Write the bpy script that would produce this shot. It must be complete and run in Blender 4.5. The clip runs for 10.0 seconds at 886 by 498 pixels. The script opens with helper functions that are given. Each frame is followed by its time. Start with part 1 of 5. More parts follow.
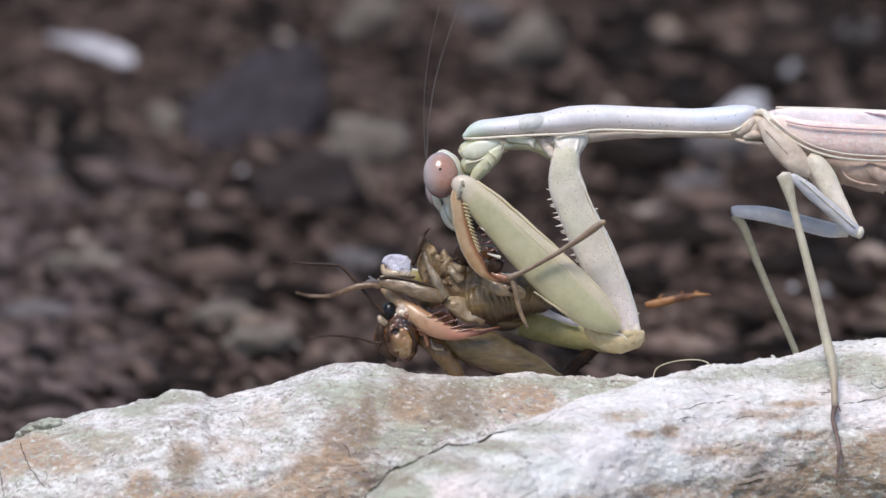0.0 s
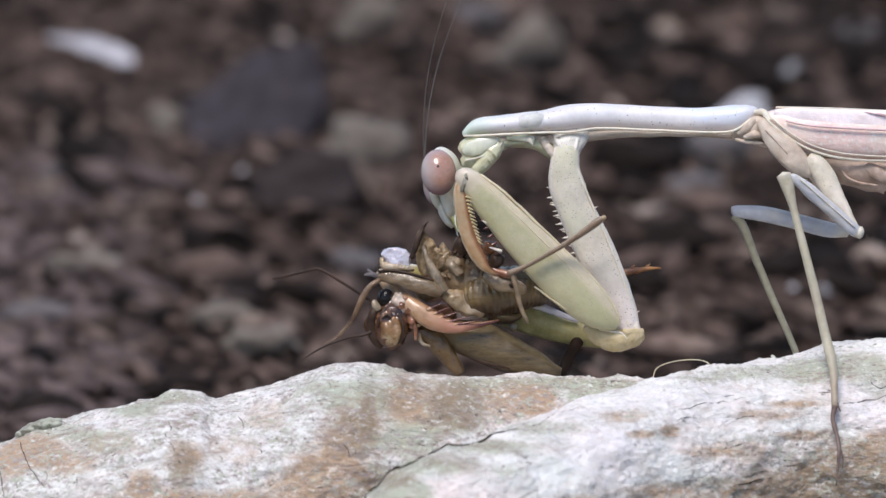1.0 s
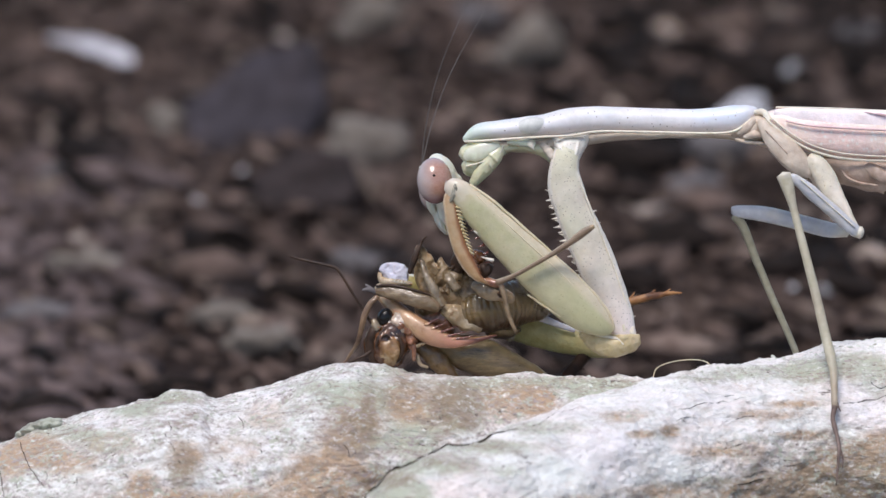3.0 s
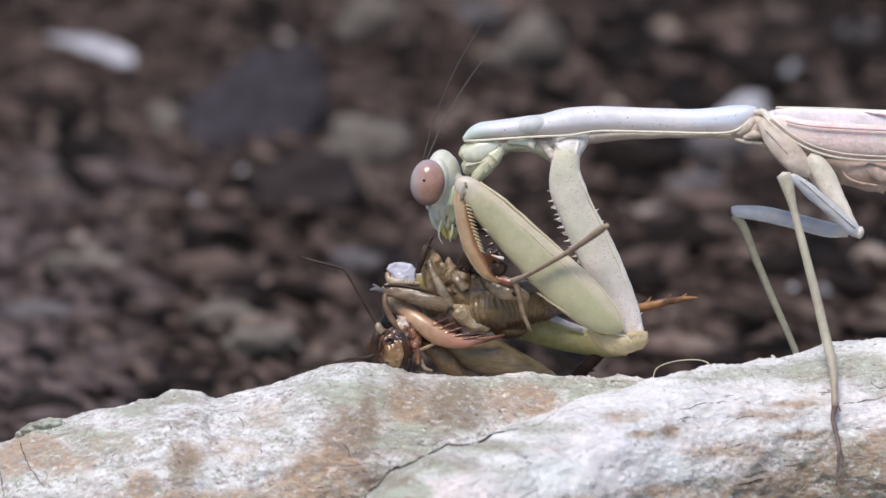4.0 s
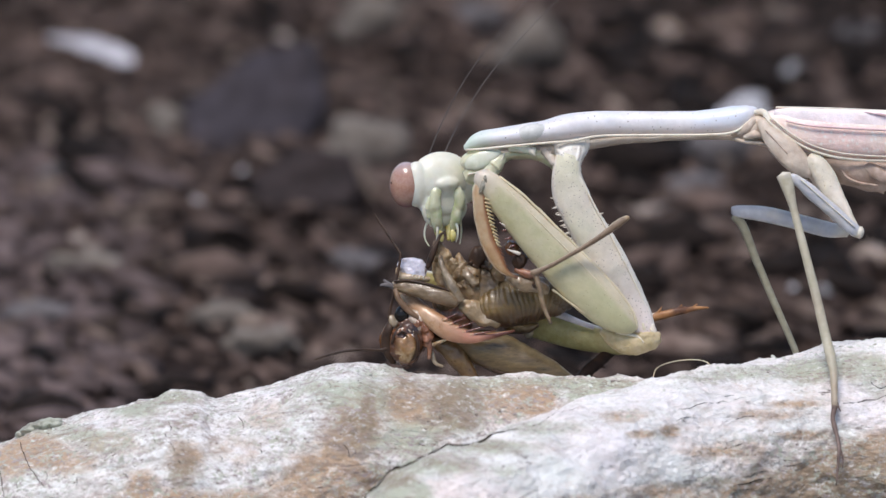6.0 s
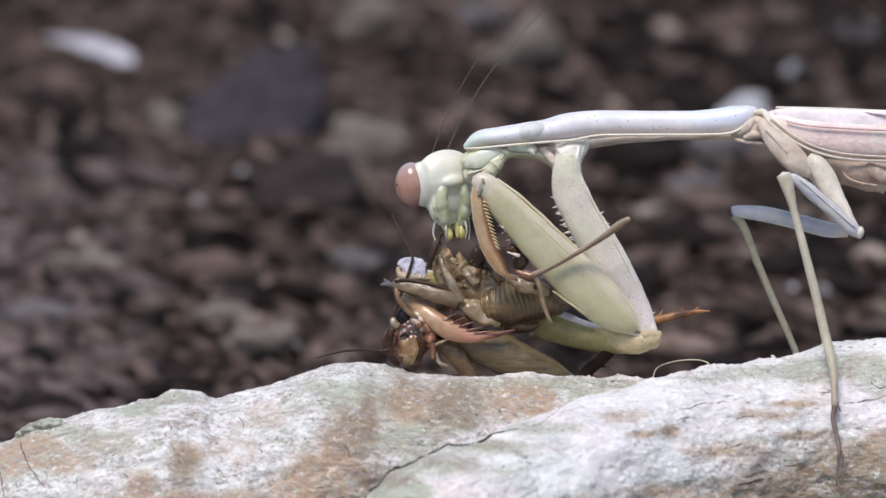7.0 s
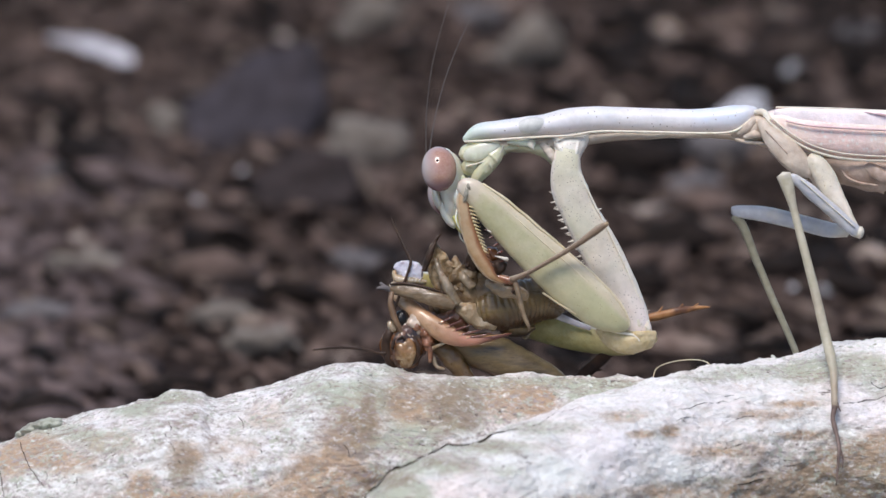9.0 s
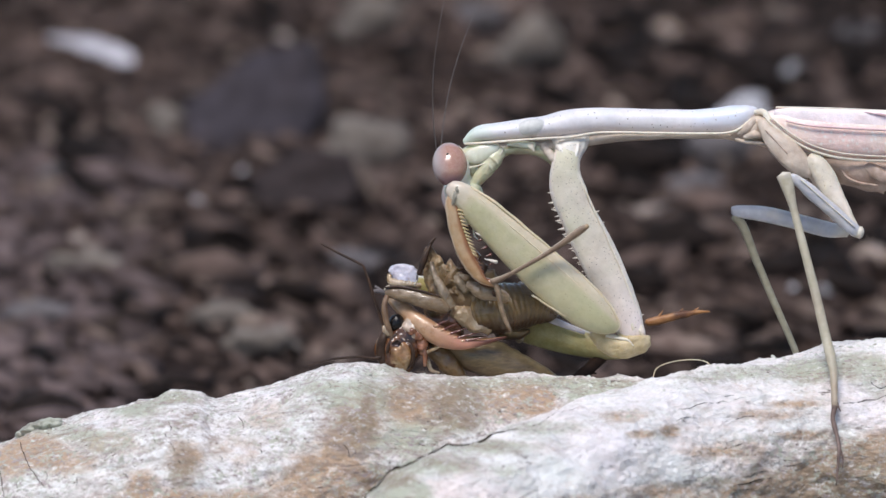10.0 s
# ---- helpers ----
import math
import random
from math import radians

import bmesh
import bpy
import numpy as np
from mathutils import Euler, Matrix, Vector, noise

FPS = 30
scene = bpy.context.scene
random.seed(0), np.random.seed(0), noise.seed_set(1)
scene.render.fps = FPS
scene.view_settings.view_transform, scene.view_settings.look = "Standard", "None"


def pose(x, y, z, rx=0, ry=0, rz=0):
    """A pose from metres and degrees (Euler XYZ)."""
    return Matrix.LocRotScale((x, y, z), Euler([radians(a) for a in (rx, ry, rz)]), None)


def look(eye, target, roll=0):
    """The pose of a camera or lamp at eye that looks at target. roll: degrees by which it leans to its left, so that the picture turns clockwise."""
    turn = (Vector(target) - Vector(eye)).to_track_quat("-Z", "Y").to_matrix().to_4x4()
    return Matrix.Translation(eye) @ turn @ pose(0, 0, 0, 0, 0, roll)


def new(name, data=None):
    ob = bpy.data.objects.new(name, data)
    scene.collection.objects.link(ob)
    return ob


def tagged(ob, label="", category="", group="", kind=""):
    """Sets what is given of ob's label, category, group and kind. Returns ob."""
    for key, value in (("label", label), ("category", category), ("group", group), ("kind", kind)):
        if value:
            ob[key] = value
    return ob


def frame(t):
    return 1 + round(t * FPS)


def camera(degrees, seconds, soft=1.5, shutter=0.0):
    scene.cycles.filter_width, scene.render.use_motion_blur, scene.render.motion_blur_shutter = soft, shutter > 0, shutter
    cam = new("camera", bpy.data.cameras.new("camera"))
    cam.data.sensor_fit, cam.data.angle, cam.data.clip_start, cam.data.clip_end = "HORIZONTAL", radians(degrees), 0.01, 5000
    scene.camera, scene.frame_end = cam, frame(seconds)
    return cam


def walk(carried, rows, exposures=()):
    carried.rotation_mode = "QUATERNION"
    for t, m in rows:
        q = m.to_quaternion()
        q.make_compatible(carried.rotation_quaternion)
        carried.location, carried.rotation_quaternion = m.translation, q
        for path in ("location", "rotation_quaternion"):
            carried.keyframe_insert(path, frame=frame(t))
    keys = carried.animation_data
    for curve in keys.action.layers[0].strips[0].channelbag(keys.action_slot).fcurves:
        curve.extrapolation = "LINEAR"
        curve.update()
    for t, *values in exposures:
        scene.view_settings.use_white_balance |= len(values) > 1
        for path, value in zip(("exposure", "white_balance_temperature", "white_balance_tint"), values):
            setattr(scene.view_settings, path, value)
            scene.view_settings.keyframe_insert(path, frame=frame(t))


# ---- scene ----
TILT, HIGH = 13.0, 0.045          # the view looks down by this much; height of the stage's origin over the soil
DIST = 0.448                      # eye to the animals
U = 5e-5                          # one unit of the stage: a twentieth of a millimetre
STAGE = Matrix.Translation((0, 0, HIGH)) @ pose(0, 0, 0, -TILT, 0, 0)

cam = camera(10.0, 10.0, soft=1.5, shutter=0.5)
eye = STAGE @ Vector((0, -DIST, 0))
cam_pose = look(eye, STAGE @ Vector((0, 0, 0)))
walk(cam, [(0, cam_pose), (10, cam_pose)])
cam.data.dof.use_dof = True
cam.data.dof.focus_distance = DIST
cam.data.dof.aperture_fstop = 41

# ---- world and light ----
SUN_EL, SUN_AZ = 65.0, 206.0      # elevation; bearing from +y, clockwise
world = bpy.data.worlds.new("daylight")
scene.world = world
world.use_nodes = True
wn = world.node_tree.nodes
sky = wn.new("ShaderNodeTexSky")
sky.sky_type = "NISHITA"
sky.sun_disc = False
sky.sun_elevation, sky.sun_rotation = radians(SUN_EL), radians(SUN_AZ)
wn["Background"].inputs[1].default_value = 0.15
world.node_tree.links.new(sky.outputs[0], wn["Background"].inputs[0])
sun_data = bpy.data.lights.new("sun", "SUN")
sun_data.energy, sun_data.angle, sun_data.color = 2.9, radians(24), (1.0, 0.95, 0.92)
sun = new("sun", sun_data)
az = radians(SUN_AZ)
toward = Vector((math.sin(az) * math.cos(radians(SUN_EL)), math.cos(az) * math.cos(radians(SUN_EL)), math.sin(radians(SUN_EL))))
sun.matrix_basis = look(toward * 2, (0, 0, 0))
scene.view_settings.exposure = 0.1


# ---- materials ----
def rgb(c):
    return (c[0], c[1], c[2], 1.0)


def mat(name, low, high, grain=1500.0, rough=0.5, bump=0.15, patch=None, patch_size=250.0, patch_at=(0.5, 0.65),
        spots=None, spot_size=900.0, spot_cut=0.18, sub=0.0, stretch=(1, 1, 1), coat=0.0, metal=0.0, island=0.0, spec=0.5, reach=4e-4, bands=(), mottle=0.16, lump=0.25):
    """Two-scale procedural surface: fine grain between two colours, wider patches, small spots, relief."""
    m = bpy.data.materials.new(name)
    m.use_nodes = True
    nt = m.node_tree
    n, l = nt.nodes, nt.links
    b = n["Principled BSDF"]
    tc = n.new("ShaderNodeTexCoord")
    mp = n.new("ShaderNodeMapping")
    mp.inputs["Scale"].default_value = stretch
    l.new(tc.outputs["Object"], mp.inputs[0])

    def noise_tex(scale, detail=6.0, r=0.6):
        t = n.new("ShaderNodeTexNoise")
        t.inputs["Scale"].default_value, t.inputs["Detail"].default_value, t.inputs["Roughness"].default_value = scale, detail, r
        l.new(mp.outputs[0], t.inputs["Vector"])
        return t

    def ramp(src, a, z):
        r = n.new("ShaderNodeMapRange")
        r.inputs[1].default_value, r.inputs[2].default_value = a, z
        l.new(src, r.inputs[0])
        return r.outputs[0]

    def mix(f, a, c):
        x = n.new("ShaderNodeMix")
        x.data_type = "RGBA"
        l.new(f, x.inputs[0])
        for k, v in ((6, a), (7, c)):
            if isinstance(v, tuple):
                x.inputs[k].default_value = rgb(v)
            else:
                l.new(v, x.inputs[k])
        return x.outputs[2]

    g = noise_tex(grain)
    col = mix(ramp(g.outputs[0], 0.3, 0.7), low, high)
    if patch:
        p = noise_tex(patch_size, 4.0, 0.65)
        col = mix(ramp(p.outputs[0], patch_at[0], patch_at[1]), col, patch)
    if bands:
        at = n.new("ShaderNodeAttribute")
        at.attribute_name = "form"
        sep = n.new("ShaderNodeSeparateXYZ")
        l.new(at.outputs["Vector"], sep.inputs[0])
        rag = noise_tex(400.0, 3.0)
        for ch, a, z, colour in bands:
            add = n.new("ShaderNodeMath")
            add.operation = "MULTIPLY_ADD"
            l.new(rag.outputs[0], add.inputs[0])
            add.inputs[1].default_value = 0.16
            l.new(sep.outputs["xyz".index(ch)], add.inputs[2])
            col = mix(ramp(add.outputs[0], a + 0.08, z + 0.08), col, colour)
    if spots:
        v = n.new("ShaderNodeTexVoronoi")
        v.inputs["Scale"].default_value = spot_size
        l.new(mp.outputs[0], v.inputs["Vector"])
        sm = noise_tex(spot_size * 0.22, 3.0, 0.6)
        few = n.new("ShaderNodeMath")
        few.operation = "MULTIPLY"
        l.new(ramp(v.outputs["Distance"], spot_cut, spot_cut * 0.5), few.inputs[0])
        l.new(ramp(sm.outputs[0], 0.36, 0.5), few.inputs[1])
        col = mix(few.outputs[0], col, spots)
    if island:
        gi = n.new("ShaderNodeNewGeometry")
        hs = n.new("ShaderNodeHueSaturation")
        l.new(ramp(gi.outputs["Random Per Island"], 0, 1), hs.inputs["Value"])
        mr = hs.inputs["Value"].links[0].from_node
        mr.inputs[3].default_value, mr.inputs[4].default_value = 1 - island, 1 + island
        l.new(col, hs.inputs["Color"])
        col = hs.outputs[0]
    mo = noise_tex(patch_size * 3.1, 5.0, 0.7)
    hv = n.new("ShaderNodeHueSaturation")
    mv = n.new("ShaderNodeMapRange")
    mv.inputs[1].default_value, mv.inputs[2].default_value, mv.inputs[3].default_value, mv.inputs[4].default_value = 0.3, 0.7, 1 - mottle, 1 + mottle * 0.6
    l.new(mo.outputs[0], mv.inputs[0])
    l.new(mv.outputs[0], hv.inputs["Value"])
    l.new(col, hv.inputs["Color"])
    col = hv.outputs[0]
    l.new(col, b.inputs["Base Color"])
    rv = n.new("ShaderNodeMapRange")
    rv.inputs[1].default_value, rv.inputs[2].default_value, rv.inputs[3].default_value, rv.inputs[4].default_value = 0.3, 0.7, rough * 0.75, min(1.0, rough * 1.35)
    l.new(mo.outputs[0], rv.inputs[0])
    l.new(rv.outputs[0], b.inputs["Roughness"])
    b.inputs["Metallic"].default_value = metal
    b.inputs["Specular IOR Level"].default_value = spec
    b.inputs["Coat Weight"].default_value = coat
    b.inputs["Coat Roughness"].default_value = 0.07
    if sub:
        b.inputs["Subsurface Weight"].default_value = sub
        b.inputs["Subsurface Radius"].default_value = (1.0, 0.7, 0.5)
        b.inputs["Subsurface Scale"].default_value = reach
    bp = n.new("ShaderNodeBump")
    bp.inputs["Strength"].default_value, bp.inputs["Distance"].default_value = bump, 0.3 / grain
    l.new(g.outputs[0], bp.inputs["Height"])
    b2 = n.new("ShaderNodeBump")
    b2.inputs["Strength"].default_value, b2.inputs["Distance"].default_value = lump, 0.4 / (patch_size * 3.1)
    l.new(mo.outputs[0], b2.inputs["Height"])
    l.new(bp.outputs[0], b2.inputs["Normal"])
    l.new(b2.outputs[0], b.inputs["Normal"])
    return m


M_PRON = mat("pale_cuticle", (0.7, 0.66, 0.665), (0.79, 0.755, 0.765), 1500, 0.38, 0.12, (0.64, 0.69, 0.8), 130, (0.42, 0.64),
             (0.27, 0.22, 0.2), 2000, 0.17, 0.1, bands=[("y", 0.5, 0.92, (0.78, 0.68, 0.66)), ("x", 0.22, 0.02, (0.66, 0.74, 0.64))], lump=0.05, mottle=0.08)
M_RIM = mat("cream_rim", (0.68, 0.6, 0.48), (0.78, 0.72, 0.61), 1800, 0.4, 0.2, sub=0.15)
M_EDGE = mat("straw_edge", (0.6, 0.5, 0.33), (0.7, 0.61, 0.44), 1500, 0.45, 0.2, (0.56, 0.48, 0.3), 260, sub=0.15)
M_GROOVE = mat("grey_groove", (0.57, 0.56, 0.53), (0.66, 0.65, 0.62), 1800, 0.5, 0.1)
M_FEMUR = mat("green_cream_cuticle", (0.45, 0.39, 0.25), (0.55, 0.48, 0.34), 1300, 0.36, 0.2, (0.4, 0.375, 0.21), 150, (0.44, 0.64),
              (0.3, 0.25, 0.15), 2900, 0.15, 0.2, lump=0.1, mottle=0.14, coat=0.15,
              bands=[("x", 0.35, 0.8, (0.44, 0.41, 0.24)), ("y", 0.36, 0.2, (0.56, 0.48, 0.34)), ("y", 0.14, 0.02, (0.64, 0.56, 0.43)), ("y", 0.8, 0.97, (0.52, 0.46, 0.28)), ("x", 0.24, 0.02, (0.62, 0.53, 0.44)), ("x", 0.93, 1.0, (0.52, 0.47, 0.28))])
M_NECKPLATE = mat("pale_green_plate", (0.62, 0.63, 0.46), (0.74, 0.74, 0.6), 1100, 0.22, 0.1, (0.68, 0.66, 0.56), 240, sub=0.3, coat=0.6, lump=0.04, mottle=0.08)
M_CLEAR = mat("milky_mouth_lobe", (0.6, 0.58, 0.46), (0.76, 0.74, 0.64), 1000, 0.18, 0.1, (0.56, 0.6, 0.4), 260, sub=0.4, coat=0.8, lump=0.06, mottle=0.1)
M_FARFEMUR = mat("olive_cuticle", (0.3, 0.24, 0.075), (0.44, 0.37, 0.16), 1200, 0.35, 0.15, (0.42, 0.4, 0.2), 180, sub=0.2, bands=[("y", 0.86, 0.97, (0.62, 0.6, 0.55)), ("x", 0.25, 0.05, (0.5, 0.4, 0.2))])
M_COXA = mat("speckled_cream_cuticle", (0.57, 0.5, 0.41), (0.66, 0.59, 0.5), 1200, 0.45, 0.2, (0.58, 0.54, 0.42), 140, (0.45, 0.65),
             (0.27, 0.23, 0.2), 3600, 0.22, 0.15, lump=0.1, mottle=0.14, bands=[("x", 0.35, 0.05, (0.58, 0.55, 0.4)), ("x", 0.6, 0.95, (0.66, 0.57, 0.55)), ("y", 0.16, 0.02, (0.72, 0.67, 0.6)), ("y", 0.86, 0.97, (0.7, 0.64, 0.58))])
M_KNOB = mat("yellow_tan_joint", (0.46, 0.35, 0.17), (0.56, 0.45, 0.28), 1300, 0.35, 0.2, (0.44, 0.36, 0.18), 200, sub=0.2)
M_PINKTIB = mat("orange_tan_cuticle", (0.3, 0.165, 0.07), (0.43, 0.275, 0.145), 1300, 0.35, 0.25, (0.4, 0.28, 0.16), 260, sub=0.15, bands=[("y", 0.38, 0.2, (0.24, 0.1, 0.04)), ("y", 0.8, 0.95, (0.58, 0.44, 0.3)), ("x", 0.88, 1.0, (0.1, 0.03, 0.02))])
M_GRIP = mat("pink_orange_cuticle", (0.36, 0.2, 0.1), (0.5, 0.31, 0.185), 1200, 0.3, 0.25, (0.46, 0.32, 0.2), 200, sub=0.2, coat=0.3, lump=0.1, bands=[("x", 0.5, 0.74, (0.44, 0.2, 0.13)), ("x", 0.78, 0.9, (0.1, 0.025, 0.015)), ("x", 0.15, 0.02, (0.45, 0.36, 0.25)), ("y", 0.25, 0.05, (0.36, 0.19, 0.1))])
M_HEAD = mat("pale_green_cuticle", (0.67, 0.635, 0.52), (0.76, 0.73, 0.63), 1000, 0.38, 0.1, (0.63, 0.64, 0.5), 110, (0.48, 0.68), sub=0.3, lump=0.03, mottle=0.06, reach=8e-4)
M_EYE = mat("lilac_brown_eye", (0.36, 0.19, 0.14), (0.44, 0.25, 0.19), 4500, 0.2, 0.03, (0.46, 0.31, 0.2), 200, (0.45, 0.62), sub=0.3, coat=0.5, lump=0.02, mottle=0.08,
            bands=[("x", 0.5, 0.1, (0.42, 0.35, 0.34)), ("y", 0.22, 0.02, (0.42, 0.32, 0.32)), ("y", 0.8, 0.96, (0.24, 0.13, 0.14))])
M_MOUTH = mat("yellow_green_mouthparts", (0.5, 0.5, 0.3), (0.68, 0.67, 0.5), 1000, 0.22, 0.15, (0.42, 0.52, 0.26), 300, (0.5, 0.64), sub=0.4, coat=0.6, lump=0.2)
M_NECK = mat("yellow_green_neck", (0.54, 0.51, 0.32), (0.7, 0.67, 0.48), 900, 0.28, 0.15, (0.58, 0.63, 0.4), 200, (0.48, 0.64), sub=0.35, coat=0.5, lump=0.1, mottle=0.14, reach=6e-4)
M_YELLOW = mat("yellow_mandible", (0.66, 0.55, 0.13), (0.72, 0.65, 0.3), 1200, 0.2, 0.1, (0.7, 0.68, 0.46), 400, coat=0.6, sub=0.2, lump=0.08)
M_SPINE = mat("dark_spine", (0.05, 0.015, 0.01), (0.16, 0.04, 0.025), 3000, 0.22, 0.1, coat=0.5)
M_WHITESPINE = mat("white_spine", (0.64, 0.56, 0.46), (0.78, 0.71, 0.62), 2500, 0.35, 0.1)
M_WING = mat("pink_wing", (0.88, 0.63, 0.57), (0.94, 0.74, 0.69), 900, 0.4, 0.3, (0.9, 0.73, 0.64), 150, (0.45, 0.6),
             (0.92, 0.82, 0.77), 2200, 0.42, 0.15)
M_WINGTOP = mat("white_pink_wing_edge", (0.9, 0.76, 0.76), (0.95, 0.85, 0.85), 1500, 0.4, 0.15, (0.9, 0.74, 0.74), 200, sub=0.1)
M_VEIN = mat("rose_vein", (0.66, 0.42, 0.44), (0.74, 0.52, 0.52), 2000, 0.4, 0.1)
M_THORAX = mat("tan_pink_cuticle", (0.5, 0.38, 0.29), (0.66, 0.55, 0.45), 900, 0.42, 0.3, (0.6, 0.52, 0.44), 220, (0.4, 0.65), sub=0.15)
M_MIDCOXA = mat("straw_cuticle", (0.6, 0.52, 0.43), (0.72, 0.65, 0.57), 1000, 0.42, 0.25, (0.6, 0.53, 0.42), 250, (0.45, 0.65), (0.34, 0.26, 0.16), 2800, 0.14, 0.15, bands=[("y", 0.14, 0.02, (0.74, 0.7, 0.58))])
M_ABDOMEN = mat("brown_pink_abdomen", (0.42, 0.29, 0.23), (0.56, 0.43, 0.35), 700, 0.42, 0.35, (0.34, 0.24, 0.18), 250, (0.45, 0.6), sub=0.15)
M_BLUELEG = mat("blue_grey_cuticle", (0.46, 0.46, 0.5), (0.58, 0.57, 0.6), 1300, 0.4, 0.2, (0.52, 0.49, 0.46), 200, sub=0.15, bands=[("y", 0.16, 0.02, (0.7, 0.68, 0.66)), ("y", 0.84, 0.98, (0.66, 0.64, 0.62)), ("x", 0.15, 0.02, (0.6, 0.55, 0.46))])
M_TANLEG = mat("olive_tan_cuticle", (0.42, 0.37, 0.26), (0.54, 0.49, 0.38), 1300, 0.45, 0.2, (0.4, 0.33, 0.25), 150, sub=0.1, bands=[("x", 0.1, 0.01, (0.66, 0.6, 0.5)), ("x", 0.8, 0.98, (0.36, 0.28, 0.2))])
M_TARSUS = mat("purple_brown_tarsus", (0.12, 0.075, 0.062), (0.26, 0.18, 0.15), 900, 0.5, 0.25, (0.07, 0.04, 0.034), 260, (0.48, 0.62))
M_FARTIB = mat("dull_olive_cuticle", (0.27, 0.24, 0.16), (0.36, 0.33, 0.24), 1300, 0.45, 0.2, sub=0.1)
M_ANTENNA = mat("grey_antenna", (0.06, 0.048, 0.044), (0.12, 0.1, 0.09), 2500, 0.5, 0.1)
M_SPOT = mat("grey_knee_spot", (0.16, 0.14, 0.1), (0.4, 0.37, 0.3), 2600, 0.5, 0.1)
M_CTHORAX = mat("wet_brown_cricket_thorax", (0.06, 0.031, 0.012), (0.19, 0.112, 0.046), 900, 0.4, 0.2, (0.34, 0.235, 0.125), 150, (0.46, 0.64), sub=0.4, coat=0.12, mottle=0.5, lump=0.5, reach=8e-4)
M_CABD = mat("banded_cricket_belly", (0.11, 0.062, 0.02), (0.25, 0.165, 0.065), 500, 0.3, 0.15, (0.34, 0.24, 0.13), 130, (0.54, 0.68), sub=0.4, coat=0.3, mottle=0.5, lump=0.25, stretch=(0.5, 1, 1.4), bands=[("y", 0.6, 0.9, (0.07, 0.035, 0.015))], reach=6e-4)
M_CDARK = mat("dark_cricket_cuticle", (0.02, 0.011, 0.007), (0.06, 0.03, 0.016), 1100, 0.45, 0.2, spec=0.3)
M_CHEAD = mat("amber_cricket_head", (0.06, 0.02, 0.007), (0.19, 0.075, 0.024), 500, 0.16, 0.15, (0.03, 0.011, 0.006), 230, (0.48, 0.6), sub=0.15, coat=0.5, mottle=0.45, lump=0.3)
M_CFACE = mat("amber_cricket_face", (0.16, 0.068, 0.02), (0.34, 0.19, 0.075), 600, 0.16, 0.15, (0.46, 0.33, 0.19), 300, (0.52, 0.64), sub=0.25, coat=0.5, mottle=0.45, lump=0.3, bands=[("x", 0.26, 0.06, (0.06, 0.02, 0.009)), ("x", 0.88, 0.99, (0.12, 0.035, 0.01)), ("y", 0.28, 0.05, (0.26, 0.1, 0.022)), ("y", 0.9, 1.0, (0.12, 0.045, 0.015))])
M_CRED = mat("reddish_cricket_neck", (0.13, 0.048, 0.022), (0.3, 0.13, 0.07), 900, 0.18, 0.25, (0.46, 0.28, 0.19), 300, (0.52, 0.66), sub=0.25, coat=0.5, mottle=0.4, lump=0.4)
M_CEYE = mat("black_eye", (0.006, 0.005, 0.005), (0.012, 0.009, 0.008), 3000, 0.2, 0.02, spec=0.3)
M_CLEG = mat("straw_cricket_leg", (0.15, 0.09, 0.044), (0.33, 0.245, 0.155), 800, 0.32, 0.12, (0.1, 0.056, 0.024), 170, (0.46, 0.62), sub=0.4, coat=0.25, stretch=(0.4, 1, 1.2), mottle=0.4, lump=0.25)
M_CMID = mat("brown_cricket_leg", (0.085, 0.042, 0.014), (0.19, 0.11, 0.042), 600, 0.34, 0.12, (0.32, 0.2, 0.075), 240, (0.54, 0.7), sub=0.35, coat=0.2, mottle=0.35, lump=0.2)
M_CHIND = mat("streaked_hind_thigh", (0.085, 0.056, 0.022), (0.165, 0.112, 0.05), 1500, 0.36, 0.2, (0.06, 0.034, 0.014), 700, (0.5, 0.6), stretch=(0.35, 1, 1.6), sub=0.25, coat=0.15, mottle=0.35, lump=0.15, bands=[("y", 0.8, 0.97, (0.055, 0.03, 0.014)), ("y", 0.2, 0.04, (0.18, 0.13, 0.065)), ("x", 0.35, 0.05, (0.14, 0.085, 0.032))])
M_CBAR = mat("brown_shin", (0.16, 0.1, 0.06), (0.25, 0.17, 0.11), 1500, 0.4, 0.25, (0.14, 0.085, 0.05), 300, bands=[("x", 0.9, 1.0, (0.4, 0.28, 0.16)), ("y", 0.2, 0.02, (0.36, 0.3, 0.22))])
M_FOOT = mat("orange_brown_foot", (0.26, 0.1, 0.025), (0.42, 0.2, 0.07), 900, 0.4, 0.2, (0.1, 0.035, 0.012), 400, (0.52, 0.66))
M_CSHANK = mat("brown_cricket_shank", (0.18, 0.1, 0.052), (0.33, 0.215, 0.125), 700, 0.35, 0.15, (0.1, 0.05, 0.025), 240, (0.48, 0.62), coat=0.25)
M_CSHIN = mat("red_brown_shin", (0.014, 0.007, 0.004), (0.045, 0.02, 0.011), 900, 0.6, 0.2, spec=0.2)
M_FLESH = mat("pale_wet_flesh", (0.17, 0.12, 0.068), (0.38, 0.3, 0.21), 600, 0.2, 0.15, (0.12, 0.078, 0.042), 240, (0.5, 0.66), sub=0.4, coat=0.45, mottle=0.35, lump=0.25, reach=6e-4)
M_PLATE = mat("ivory_belly_plate", (0.27, 0.18, 0.095), (0.46, 0.345, 0.215), 600, 0.25, 0.15, (0.56, 0.47, 0.36), 180, (0.5, 0.66), sub=0.4, coat=0.3, mottle=0.35, lump=0.25, reach=6e-4)
